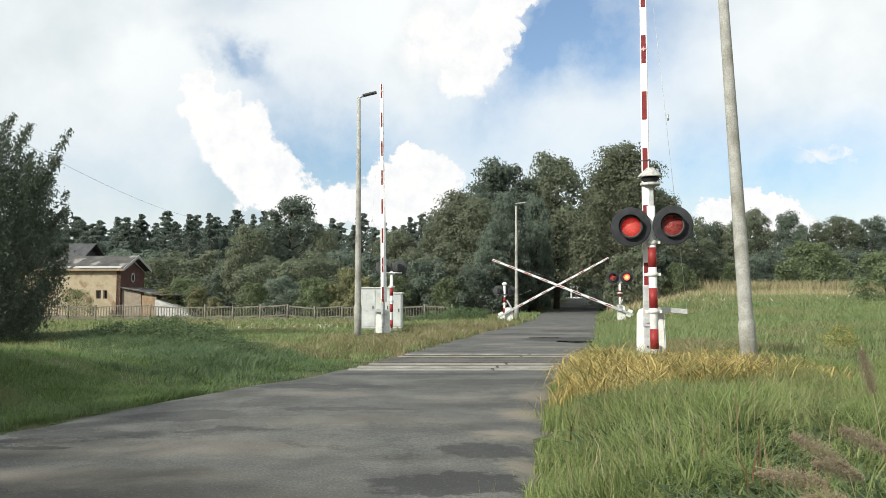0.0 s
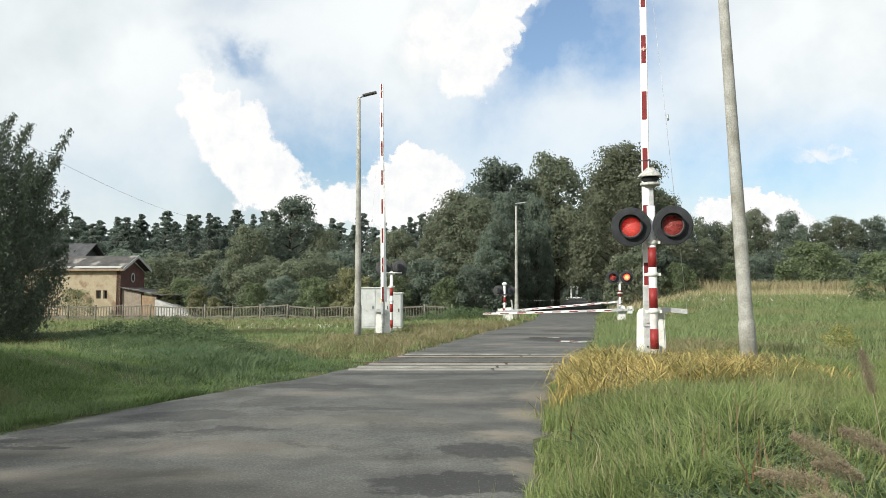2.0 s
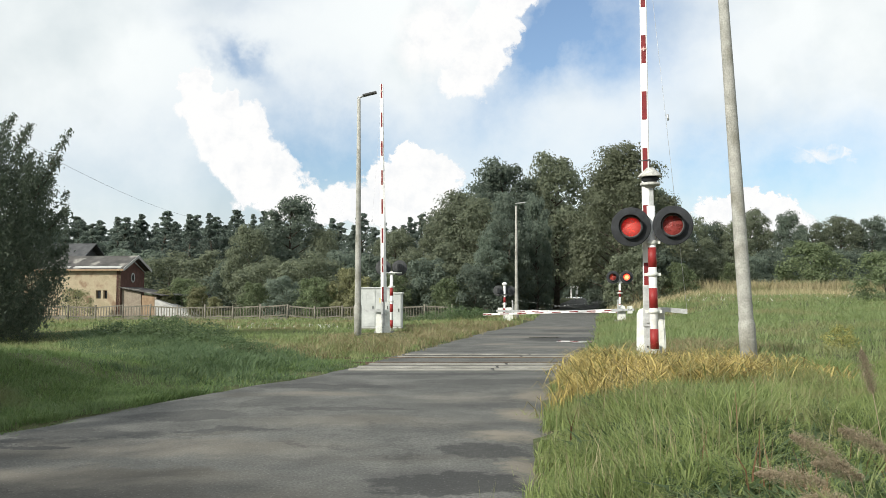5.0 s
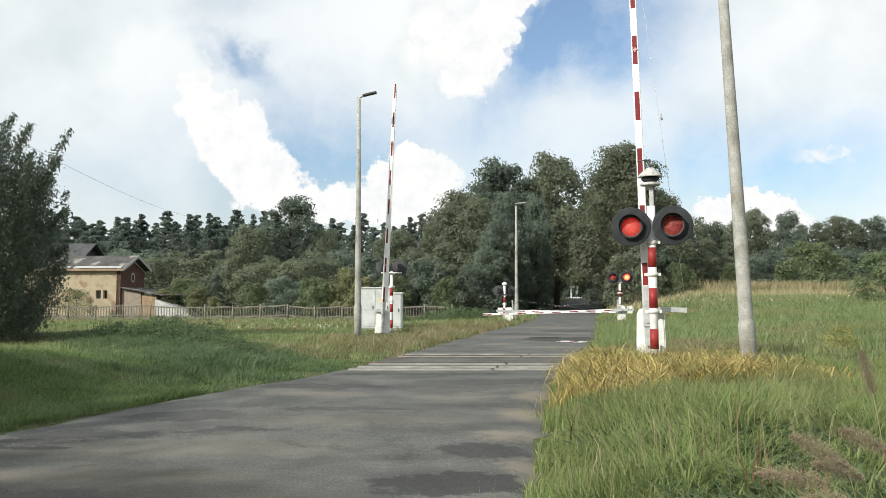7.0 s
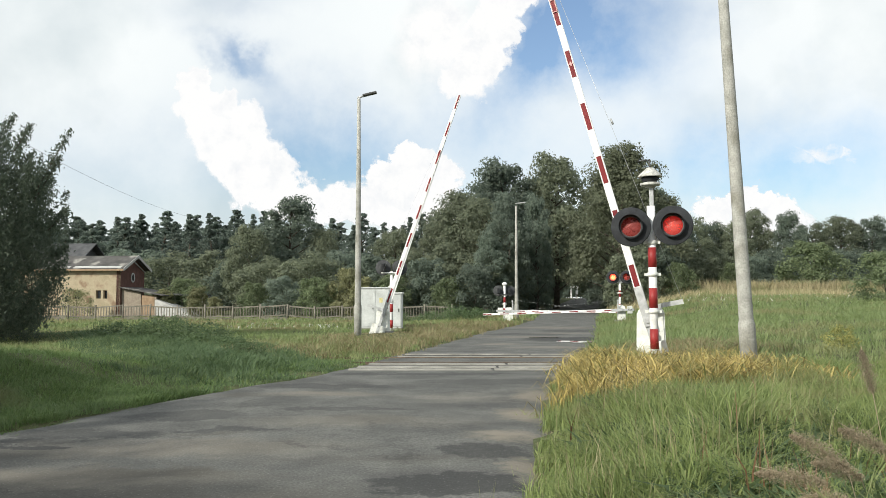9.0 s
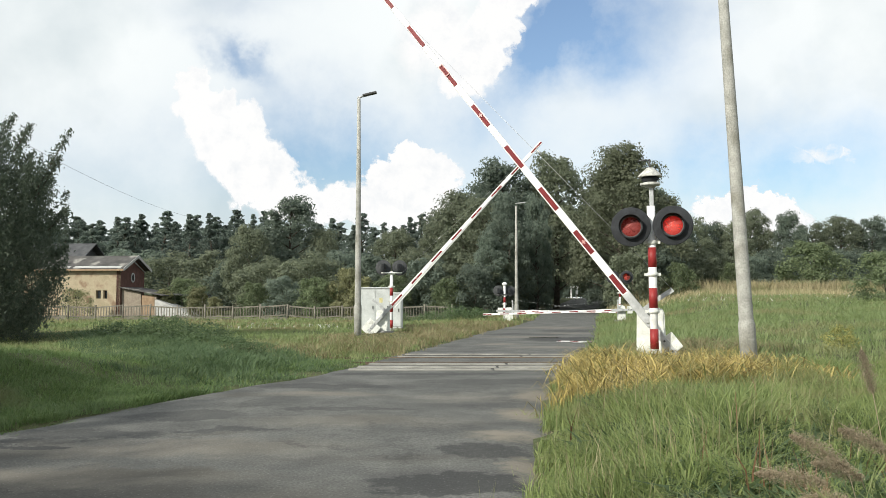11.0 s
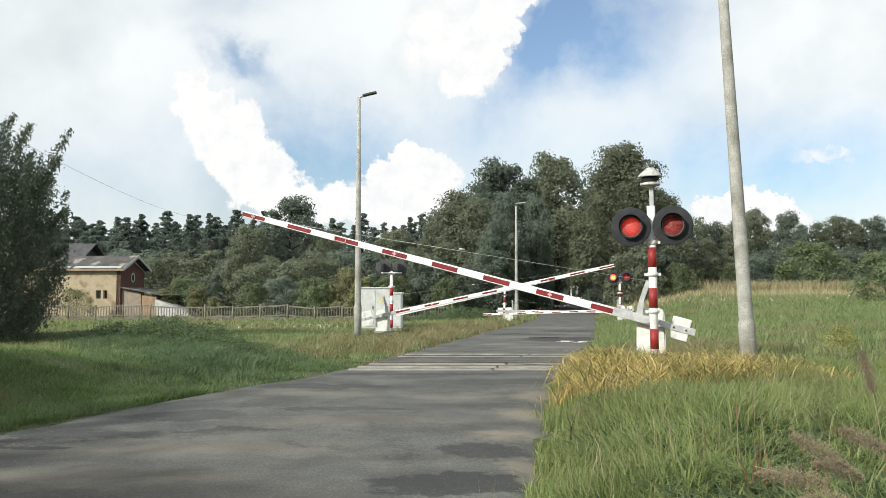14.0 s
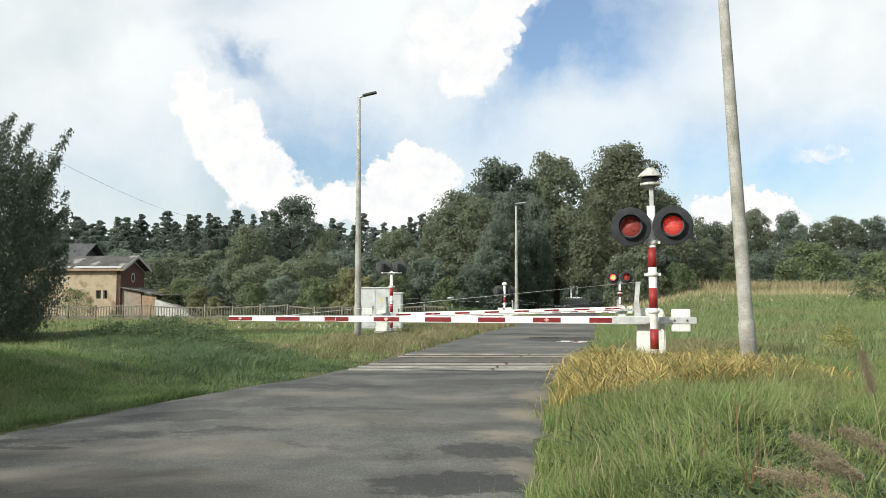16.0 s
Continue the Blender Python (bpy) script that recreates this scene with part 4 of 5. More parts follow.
    g.matrix_basis = Matrix(((0, -1, 0, 0), (1, 0, 0, 0), (0, 0, 1, 0), (0, 0, 0, 1)))
    part("roof", slope(-7.6, 0.7, -3.0, 5.65, 0.0, 7.6, 0.14), OLDROOF, wing)
    part("roof", slope(-7.6, 0.7, 3.0, 5.65, 0.0, 7.6, 0.14), OLDROOF, wing)

    shed = empty("lean_to_shed", pose(-30.85, 85.0, -0.42, 0, 0, -7))
    tagged(shed, "grey lean-to shed with a sloping roof and timber door", "shed")
    part("wall", prism([(0.02, -0.2), (1.95, -0.2), (1.95, 2.25), (0.02, 2.65)], 0.3, 0.6), MORTAR, shed)
    part("wall", box(3.3, 3.5, 0.3, 4.4, -0.2, 1.9), MORTAR, shed)
    part("wall", box(0.02, 3.3, 4.1, 4.4, -0.2, 1.9), MORTAR, shed)
    part("door", box(2.0, 3.25, 0.36, 0.44, -0.1, 2.0, 0.01), DOORWOOD, shed, "warm brown timber door")
    bm = bmesh.new()
    q = [(0.02, 2.72), (4.3, 1.95), (4.3, 2.05), (0.02, 2.82)]
    part("roof", prism(q, -0.15, 4.6, bm), ROOFING, shed)
    heap = empty("pale_ramp", pose(-27.45, 84.6, -0.42, 0, 0, -7))
    tagged(heap, "pale sloping sheet lying beside the shed", "sheet")
    part("sheet", prism([(0.1, 0.0), (3.9, 0.0), (3.9, 0.08), (0.3, 1.6), (0.1, 1.6)], 0.0, 2.2), PALE, heap)
    lean = empty("sagging_canopy", pose(-26.55, 87.0, -0.42, 0, 0, -7))
    tagged(lean, "low dark sagging canopy on posts", "canopy")
    part("roof", prism([(0, 2.05), (3.2, 1.95), (3.2, 2.1), (0, 2.2)], 0, 2.2), OLDROOF, lean)
    for x in (0.15, 3.0):
        for y in (0.2, 2.0):
            part("post", box(x, x + 0.12, y, y + 0.12, -0.1, 1.95), TRIM, lean)


build_house()

# overhead line from behind the bush towards the wood
bm = bmesh.new()
pts = []
for i in range(17):
    t = i / 16
    pts.append(Vector((-27.9 - 7.6 * t, 56 + 72 * t, 11.86 + 0.94 * t - 0.74 * 4 * t * (1 - t))))
for a, b in zip(pts, pts[1:]):
    tube(a, b, 0.011, 0.011, 5, bm, caps=False)
tagged(part("overhead_cable", bm, CABLE), "thin dark sagging overhead cable", "cable")


# ---------- trees ----------
def leaf_cards(centres, size, aspect, rng, facing=None, loose=0.45, corners=4, hang=0.0):
    """Small leaves of four or three corners; facing gives the way that each one's clump bulges, hang turns their length upright."""
    n = len(centres)
    nrm = rng.normal(0, 1, (n, 3)) * loose
    if facing is not None:
        nrm = nrm + facing
    nrm /= np.linalg.norm(nrm, axis=1)[:, None] + 1e-9
    along = rng.normal(0, 1, (n, 3))
    along[:, 2] += hang * 3.0
    a = along - nrm * np.sum(along * nrm, axis=1)[:, None]
    a /= np.linalg.norm(a, axis=1)[:, None] + 1e-9
    b = np.cross(nrm, a)
    s_ = size * rng.uniform(0.55, 1.4, n)[:, None]
    if corners == 3:
        verts = np.stack([centres - a * s_ * 0.55, centres + b * s_ * aspect * 0.7 + a * s_ * 0.1, centres + a * s_ * 0.55 - b * s_ * aspect * 0.35], 1).reshape(-1, 3)
    else:
        verts = np.stack([centres - a * s_ * 0.5, centres + b * s_ * aspect * 0.5, centres + a * s_ * 0.5, centres - b * s_ * aspect * 0.5], 1).reshape(-1, 3)
    return verts, np.arange(n * corners), np.full(n, corners)


def unit(v):
    return v / (np.linalg.norm(v, axis=-1, keepdims=True) + 1e-9)


def crown(kind, height, width, count, rng, skirt, taper):
    """Points of the leaves, the way they face, and ends of the limbs."""
    pts, way, limbs = [], [], []
    UP = np.array([0.0, 0.0, 1.0])
    if kind != "willow":
        # boughs carry smaller rounded sprays, leafy on their upper and outer sides
        boughs, sprays = {"broad": (26, 8) if count < 30000 else (44, 8), "bush": (15, 7), "pine": (34, 5)}[kind]
        n = int(count * 0.86) // (boughs * sprays)
        swell = rng.uniform(0.78, 1.12, 9)
        for i in range(boughs):
            u = (i + rng.uniform(0.1, 0.9)) / boughs
            th = i * 2.39996 + rng.uniform(-0.4, 0.4)
            if kind == "broad":
                prof, z = np.sin(np.pi * (0.24 + 0.70 * u)) ** 0.7, height * (skirt + (0.90 - skirt) * u)
            elif kind == "pine":
                prof, z = (1 - u) ** taper, height * (0.05 + 0.93 * u)
            else:
                prof, z = np.sqrt(max(0.05, 1 - (0.93 * u) ** 2)), height * (0.06 + 0.78 * u)
            if kind == "broad" and count > 30000:
                prof *= 1.10 - 0.42 * u
            out_ = np.array([np.cos(th), np.sin(th), 0.0])
            big = (1.0 if count < 30000 else 0.78) * width * (rng.uniform(0.13, 0.20) if kind != "pine" else 0.035 + 0.13 * prof * rng.uniform(0.8, 1.2))
            r = max(0.0, width * 0.5 * prof * swell[int(th * 1.43) % 9] - big * 0.6) * rng.uniform(0.72, 1.0)
            c = out_ * r + UP * z
            limbs.append(c)
            for d in unit(rng.normal(0, 1, (sprays, 3)) + out_ * 0.75 + UP * (0.25 + 0.5 * u)):
                sc, rad = c + d * big * rng.uniform(0.45, 0.95) * np.array([1, 1, 0.85]), big * rng.uniform(0.42, 0.80)
                e = unit(rng.normal(0, 1, (n, 3)) + d * 0.55 + UP * 0.30)
                pts.append(sc + e * (rad * rng.uniform(0.45, 1.15, n))[:, None] * np.array([1.1, 1.1, 0.75]))
                way.append(e + UP * 0.25)
        m_ = count - n * boughs * sprays
        u, th = rng.uniform(0, 1, m_), rng.uniform(0, 6.283, m_)
        r = width * 0.36 * np.sqrt(rng.uniform(0, 1, m_)) * (np.sin(np.pi * (0.24 + 0.70 * u)) ** 0.7 if kind != "pine" else (1 - u) ** taper)
        pts.append(np.stack([r * np.cos(th), r * np.sin(th), height * (skirt + (0.88 - skirt) * u)], 1))
        way.append(rng.normal(0, 1, (m_, 3)))
    else:
        # feathery bush: upright wands with hanging leaves
        k = 330
        n = count // k
        for i in range(k):
            u = (i + rng.uniform(0, 1)) / k
            th = i * 2.39996 + rng.uniform(-0.5, 0.5)
            out_ = np.array([np.cos(th), np.sin(th), 0.0])
            r = width * 0.5 * (1 - u ** 7) ** 0.5 * rng.uniform(0.35, 1.0) ** 0.6 * (0.86 + 0.14 * min(1.0, u / 0.3))
            z = height * (0.01 + 0.84 * u)
            c = out_ * r + UP * z
            limbs.append(c)
            length = rng.uniform(0.5, 1.25)
            t = rng.uniform(-0.4, 1, (n, 1))
            wide = 0.20 * (1.05 - np.abs(t)) + 0.03
            pts.append(c + (UP * length + out_ * 0.22 * length) * t + rng.normal(0, 1, (n, 3)) * wide)
            way.append(unit(rng.normal(0, 1, (n, 3)) + out_ * 0.9))
    return np.concatenate(pts), np.concatenate(way), limbs


def tree(name, m, kind, height, width, count, leaf, aspect, material, seed, label, category, group="", sprigs=(), skirt=0.05, taper=0.9):
    rng = np.random.default_rng(seed)
    t = empty(name, m)
    tagged(t, label, category, group)
    pts, way, limbs = crown(kind, height, width, count, rng, skirt, taper)
    bm = bmesh.new()
    r0 = height * (0.022 if kind != "bush" else 0.014)
    top = height * (0.8 if kind != "pine" else 0.97)
    prev, pr = Vector((0, 0, -0.3)), r0 * 1.25
    for i in range(1, 6):
        q = Vector((rng.normal(0, 0.012) * height, rng.normal(0, 0.012) * height, top * i / 5))
        rr = r0 * (1 - 0.17 * i)
        tube(prev, q, pr, rr, 7, bm, caps=False)
        prev, pr = q, rr
    for c_ in limbs[:: {"willow": 11}.get(kind, 1)]:
        z = max(0.1 * height, c_[2] - 0.55 * math.hypot(c_[0], c_[1]))
        tube((0, 0, min(z, top * 0.97)), c_, r0 * 0.32, r0 * 0.08, 5, bm, caps=False)
    # single long shoots that stand out of the outline
    for a, b in sprigs:
        tube(a, b, 0.02, 0.006, 5, bm, caps=False)
        f = rng.uniform(0.1, 1, (420, 1))
        pts = np.concatenate([pts, np.array(a) + (np.array(b) - np.array(a)) * f + rng.normal(0, 1, (420, 3)) * (0.15 - 0.10 * f)])
        way = np.concatenate([way, rng.normal(0, 1, (420, 3))])
    loose = {"pine": 0.8, "willow": 0.5}.get(kind, 0.4)
    me = raw_mesh("crown", *leaf_cards(pts, leaf, aspect, rng, way, loose, 4 if name == "weed_clump" else 3, 0.5 if kind == "willow" else 0.0), material)
    c = new("crown", me)
    c.parent = t
    part("trunk", bm, BARK, t)
    return t


def spot(px, d, z_off=0.0):
    """Place on the ground in the direction px (units of the view's width) at depth d."""
    x = (px - 784) / 1572 * d
    return x, d, gz(x, d) - 0.05 + z_off


def grow(proto, base_h, places, seed):
    """Set the tree at the first place and copies at the rest: (bearing, top, depth, broadness)."""
    rng = random.Random(seed)
    for i, (px, top, d, w) in enumerate(places):
        x, y, z = spot(px, d)
        hgt = 1.32 + (528 - top) / 1572 * d - z
        s_ = hgt / base_h
        m = pose(x, y, z, 0, 0, rng.uniform(0, 360)) @ Matrix.Diagonal((s_ * w, s_ * w, s_, 1))
        if i == 0:
            proto.matrix_basis = m
        else:
            c = copy_thing(proto, m)
            c.matrix_basis = m


I4 = Matrix.Identity(4)
G = "trees of the wood edge"
oak = tree("broadleaf_tree", I4, "broad", 15, 10.5, 19000, 0.27, 0.85, LEAF_MID, 1, "tall dense green broadleaf tree at the wood edge", "tree", G, skirt=0.19)
elm = tree("broadleaf_tree", I4, "broad", 15, 9.0, 19000, 0.26, 0.85, LEAF_DARK, 2, "tall dark green broadleaf tree at the wood edge", "tree", G)
ash = tree("broadleaf_tree", I4, "broad", 15, 11.5, 19000, 0.28, 0.8, LEAF_MID, 3, "spreading green broadleaf tree at the wood edge", "tree", G)
linden = tree("broadleaf_tree", I4, "broad", 15, 11.0, 40000, 0.20, 0.85, LEAF_OLIVE, 18, "tall dense olive-green broadleaf tree beside the road", "tree", G, skirt=0.17)
grow(linden, 15.0, [(1102, 246, 78, 1.0)], 11)
grow(oak, 15.2, [(1160, 330, 92, 0.9), (984, 262, 98, 0.85), (820, 330, 90, 0.95), (1085, 300, 110, 0.9), (700, 400, 108, 1.0), (1330, 365, 110, 0.9), (1490, 378, 112, 1.0),
                 (965, 330, 130, 1.0), (968, 350, 150, 1.1), (440, 395, 100, 0.9)], 1)
grow(elm, 15.2, [(890, 264, 96, 0.95), (950, 330, 88, 0.5), (900, 330, 82, 0.75), (868, 400, 79, 0.8), (935, 385, 90, 0.6), (1150, 318, 84, 0.9), (870, 300, 104, 0.9), (1395, 365, 106, 0.75), (1105, 330, 140, 0.9), (945, 300, 118, 0.9), (515, 334, 105, 1.1),
                 (1190, 355, 90, 0.9), (1260, 385, 108, 1.0), (1545, 375, 110, 1.0), (1045, 365, 225, 1.2), (980, 380, 210, 1.2), (1620, 370, 110, 1.0)], 2)
grow(ash, 15.2, [(855, 345, 86, 0.9), (780, 365, 96, 0.9), (1225, 380, 104, 0.9), (1295, 390, 106, 0.9), (1440, 392, 110, 0.9), (575, 400, 104, 0.8), (925, 345, 108, 0.8),
                 (1090, 340, 96, 0.9), (985, 400, 240, 1.3), (1050, 385, 240, 1.2)], 3)
pine = tree("pine_tree", I4, "pine", 14, 9.0, 6000, 0.32, 0.6, NEEDLE, 4, "dark conifer in the far wood", "tree", "conifers of the far wood", taper=0.7)
fir = tree("pine_tree", I4, "pine", 14, 8.5, 6000, 0.32, 0.6, NEEDLE, 5, "pointed dark conifer in the far wood", "tree", "conifers of the far wood", taper=1.0)
rr_ = random.Random(8)
rows_a, rows_b = [], []
for i in range(31):
    px = -40 + i * 18.6
    (rows_a if i % 2 else rows_b).append((px + rr_.uniform(-7, 7), 380 + rr_.uniform(-18, 16), 128 + rr_.uniform(-6, 16), rr_.uniform(0.9, 1.5)))
for i in range(22):
    (rows_a if i % 2 else rows_b).append((-30 + i * 28 + rr_.uniform(-9, 9), 396 + rr_.uniform(-8, 8), 150 + rr_.uniform(-5, 5), rr_.uniform(1.4, 2.0)))
for i in range(12):
    (rows_a if i % 2 else rows_b).append((585 + i * 18 + rr_.uniform(-6, 6), 384 + rr_.uniform(-14, 16), 116 + rr_.uniform(-3, 10), rr_.uniform(0.8, 1.3)))
for i in range(12):
    (rows_b if i % 2 else rows_a).append((1215 + i * 34 + rr_.uniform(-9, 9), 396 + rr_.uniform(-10, 12), 125 + rr_.uniform(-3, 8), rr_.uniform(0.9, 1.4)))
grow(pine, 14.3, rows_a, 4)
grow(fir, 14.3, rows_b, 5)
S = "shrubs before the wood"
shrub = tree("shrub", I4, "bush", 6, 7.0, 8000, 0.21, 0.85, LEAF_MID, 6, "dense green shrub before the wood", "shrub", S)
thorn = tree("shrub", I4, "bush", 6, 6.0, 8000, 0.21, 0.85, LEAF_DARK, 7, "dense dark green shrub before the wood", "shrub", S)
pale = tree("shrub", I4, "bush", 6, 6.5, 8000, 0.21, 0.85, LEAF_LIGHT, 9, "lighter green shrub before the wood", "shrub", S)
yellow = tree("shrub", I4, "bush", 6, 5.0, 8000, 0.21, 0.85, LEAF_YELLOW, 10, "yellowing shrub before the wood", "shrub", S)
grow(shrub, 6.3, [(470, 450, 92, 1.1), (545, 440, 90, 1.1), (720, 440, 84, 1.0), (800, 425, 82, 1.0), (865, 440, 80, 0.9), (1120, 430, 72, 0.9), (1215, 425, 82, 1.0), (1270, 440, 84, 1.0),
                  (380, 440, 108, 1.2), (300, 440, 112, 1.2), (905, 455, 86, 0.8)], 6)
grow(thorn, 6.3, [(660, 440, 92, 1.1), (610, 430, 96, 1.1), (760, 445, 80, 1.0), (840, 455, 76, 0.9), (1165, 420, 76, 1.0), (1085, 440, 84, 0.85), (1330, 440, 92, 1.0), (1380, 430, 94, 1.1),
                  (1500, 430, 96, 1.1), (420, 450, 104, 1.2), (240, 430, 116, 1.3), (930, 470, 100, 0.7), (1085, 465, 100, 0.7), (500, 480, 82, 1.0), (940, 470, 235, 1.5), (972, 478, 240, 1.5), (1004, 474, 238, 1.5), (1036, 478, 242, 1.5), (1068, 470, 236, 1.5), (1100, 470, 240, 1.5), (950, 485, 150, 0.9), (985, 490, 190, 1.0), (1085, 480, 150, 0.8), (905, 440, 104, 1.0), (938, 455, 125, 1.0), (1078, 440, 112, 0.9)], 7)
grow(pale, 6.3, [(1440, 412, 82, 1.05), (1566, 430, 48, 1.0), (330, 482, 88, 1.0), (690, 470, 78, 0.8), (1300, 455, 80, 0.8), (455, 490, 82, 0.9), (560, 480, 80, 0.9), (1205, 455, 72, 0.8), (790, 480, 76, 0.8)], 8)
grow(yellow, 6.3, [(618, 462, 80, 0.9), (290, 505, 86, 1.0), (350, 500, 84, 0.8), (380, 520, 78, 0.9), (640, 480, 78, 0.8)], 9)
x, y = -14.6, 27.0
tree("willow_bush", pose(x, y, gz(x, y) - 0.05), "willow", 6.7, 5.5, 104000, 0.105, 0.42, BUSHLEAF, 12, "tall dark green feathery bush in the meadow", "bush",
     sprigs=(((2.3, -0.3, 4.6), (3.35, -0.4, 6.45)), ((2.2, -0.2, 4.3), (3.0, -0.3, 5.6)), ((2.7, -0.3, 3.4), (3.35, -0.5, 4.0)), ((0.9, -0.3, 6.0), (1.6, -0.3, 6.9)), ((1.6, -0.3, 5.8), (2.1, -0.3, 6.6)), ((2.8, -0.4, 2.6), (3.35, -0.5, 2.9))))
# Added out of view: two coarse bushes that throw shade on bank and road.
willow = tree("willow_bush", pose(-13.9, 4.2, gz(-13.9, 4.2) - 0.05, 0, 0, 160), "willow", 7.2, 7.3, 9000, 0.36, 0.48, BUSHLEAF, 14, "unseen dark green bush added to shade bank and road", "bush")
copy_thing(willow, pose(-12.2, -1.8, gz(-12.2, -1.8) - 0.05, 0, 0, 250))
weed = tree("weed_clump", I4, "bush", 1.0, 2.6, 4200, 0.07, 0.6, NETTLE, 15, "low dark green clump of nettles in the grass", "weeds", "weed clumps")
for i, (x, y, sx, sz) in enumerate(((-8.6, 27.5, 1.0, 0.75), (-7.3, 26.2, 1.1, 0.62), (-6.4, 24.0, 0.8, 0.45), (-10.2, 28.2, 1.0, 0.6), (-5.2, 22.0, 0.6, 0.40), (-4.4, 19.4, 0.5, 0.36),
                                   (-3.2, 63.0, 1.0, 0.7), (-0.9, 61.5, 1.0, 0.75), (0.9, 60.0, 1.0, 1.0), (2.3, 59.0, 0.8, 0.8))):
    m_ = pose(x, y, gz(x, y) - 0.08, 0, 0, 50 * i) @ Matrix.Diagonal((sx, sx, sz, 1))
    if i == 0:
        weed.matrix_basis = m_
    else:
        copy_thing(weed, m_).matrix_basis = m_
x, y = 7.7, 17.2
tree("goldenrod_clump", pose(x, y, gz(x, y) - 0.05), "bush", 0.6, 0.8, 2200, 0.04, 0.5, GOLD, 16, "yellow flowering weed clump in the grass", "weeds")
x, y = -33.8, 82.0
tree("climbing_shrub", pose(x, y, gz(x, y)), "bush", 2.8, 3.4, 3200, 0.13, 0.6, LEAF_YELLOW, 13, "scraggly olive-brown shrub against the plaster wall", "shrub")


# ---------- grass ----------
def blades(name, x, y, h, w, lean, material, label, seed, category="grass", spread=1.2, curl=0.0):
    """Bent blades; with curl they are of three lengths and hang over at the tip."""
    rng = np.random.default_rng(seed)
    n = len(x)
    z = ground_z(x, y) - 0.03
    th = rng.uniform(0, 2 * np.pi, n)
    ph = 3.0 * np.sin(2.3 * x + 1.1 * y) + 2.4 * np.cos(1.7 * y - 1.3 * x) + rng.normal(0, spread, n)
    p = np.stack([x, y, z], 1)
    side = np.stack([np.cos(th), np.sin(th), np.zeros(n)], 1) * (w / 2)[:, None]
    bend = np.stack([np.cos(ph), np.sin(ph), np.zeros(n)], 1) * (lean * h)[:, None]
    up = np.zeros((n, 3))
    up[:, 2] = h
    if curl:
        fall = (curl * rng.uniform(0.0, 1.0, n) ** 0.9)[:, None]
        twist = np.stack([rng.normal(0, 1, n), rng.normal(0, 1, n), np.zeros(n)], 1) * (h * 0.14)[:, None]
        a = p + up * 0.46 + bend * 0.20 + twist * 0.2
        b = p + up * (0.80 - 0.12 * fall) + bend * (0.62 + 0.10 * fall) + twist * 0.7
        tip = p + up * (0.98 - 0.80 * fall) + bend * (1.0 + 0.25 * fall) + twist * (1.2 + fall)
        verts = np.stack([p - side * 0.7, p + side * 0.7, a + side, a - side, b + side * 0.75, b - side * 0.75, tip], 1).reshape(-1, 3)
        k = np.arange(n)[:, None] * 7
        loops = np.concatenate([k, k + 1, k + 2, k + 3, k + 3, k + 2, k + 4, k + 5, k + 5, k + 4, k + 6], 1).ravel()
        me = raw_mesh(name, verts, loops, np.tile([4, 4, 3], n), material)
    else:
        mid = p + up * 0.55 + bend * 0.28
        tip = p + up * (1 - 0.35 * lean)[:, None] + bend
        verts = np.stack([p - side, p + side, mid + side * 0.8, mid - side * 0.8, tip], 1).reshape(-1, 3)
        k = np.arange(n)[:, None] * 5
        loops = np.concatenate([k, k + 1, k + 2, k + 3, k + 3, k + 2, k + 4], 1).ravel()
        me = raw_mesh(name, verts, loops, np.tile([4, 3], n), material)
    return tagged(new(name, me), label, category, kind="stuff")


def scatter(n, x0, x1, y0, y1, seed, side, margin=0.0, clump=0.0):
    """Points beside the road; side 1 right of it, -1 left. clump gathers them into tufts."""
    rng = np.random.default_rng(seed)
    x, y = rng.uniform(x0, x1, n), rng.uniform(y0, y1, n)
    if clump:
        k = max(1, n // 14)
        cx, cy = rng.uniform(x0, x1, k), rng.uniform(y0, y1, k)
        j = rng.integers(0, k, n)
        take = rng.uniform(0, 1, n) < 0.7
        x = np.where(take, cx[j] + rng.normal(0, clump, n), x)
        y = np.where(take, cy[j] + rng.normal(0, clump, n), y)
    le, re = edges_at(y)
    wob = 0.16 * np.sin(y * 2.3) + 0.10 * np.sin(y * 5.9 + 1.0) + rng.normal(0, 0.07, n)
    ok = (x > re + margin + wob) if side > 0 else (x < le - margin + wob)
    return x[ok], y[ok], rng


def in_straw(x, y):
    le, re = edges_at(y)
    near = 10.0 + 0.35 * np.sin(x * 2.1) + 0.25 * np.sin(x * 5.3) + 0.03 * np.maximum(x - 2.6, 0)
    return (y > near) & (y < 15.4) & (x < 4.2 - 0.30 * np.abs(y - 12.0) + 0.35 * np.sin(y * 3.1))


def in_ditch(x, y):
    """The overgrown ditch that runs from the feathery bush to the road."""
    best = np.full(np.shape(x), 99.0)
    line = ((-12.5, 31.0), (-9.6, 27.0), (-5.6, 20.6), (-3.0, 14.6))
    for (ax, ay), (bx, by) in zip(line, line[1:]):
        t = np.clip(((x - ax) * (bx - ax) + (y - ay) * (by - ay)) / ((bx - ax) ** 2 + (by - ay) ** 2), 0, 1)
        best = np.minimum(best, np.hypot(x - ax - t * (bx - ax), y - ay - t * (by - ay)))
    return best + 0.35 * np.sin(x * 2.7 + y) + 0.25 * np.sin(y * 3.9 - x * 1.7)


def trodden(x, y):
    """Grass is short round the foot of the barrier across the line."""
    return np.where((np.abs(x + 2.1) < 1.0) & (y > 27.5) & (y < 34.0), 0.32, 1.0)


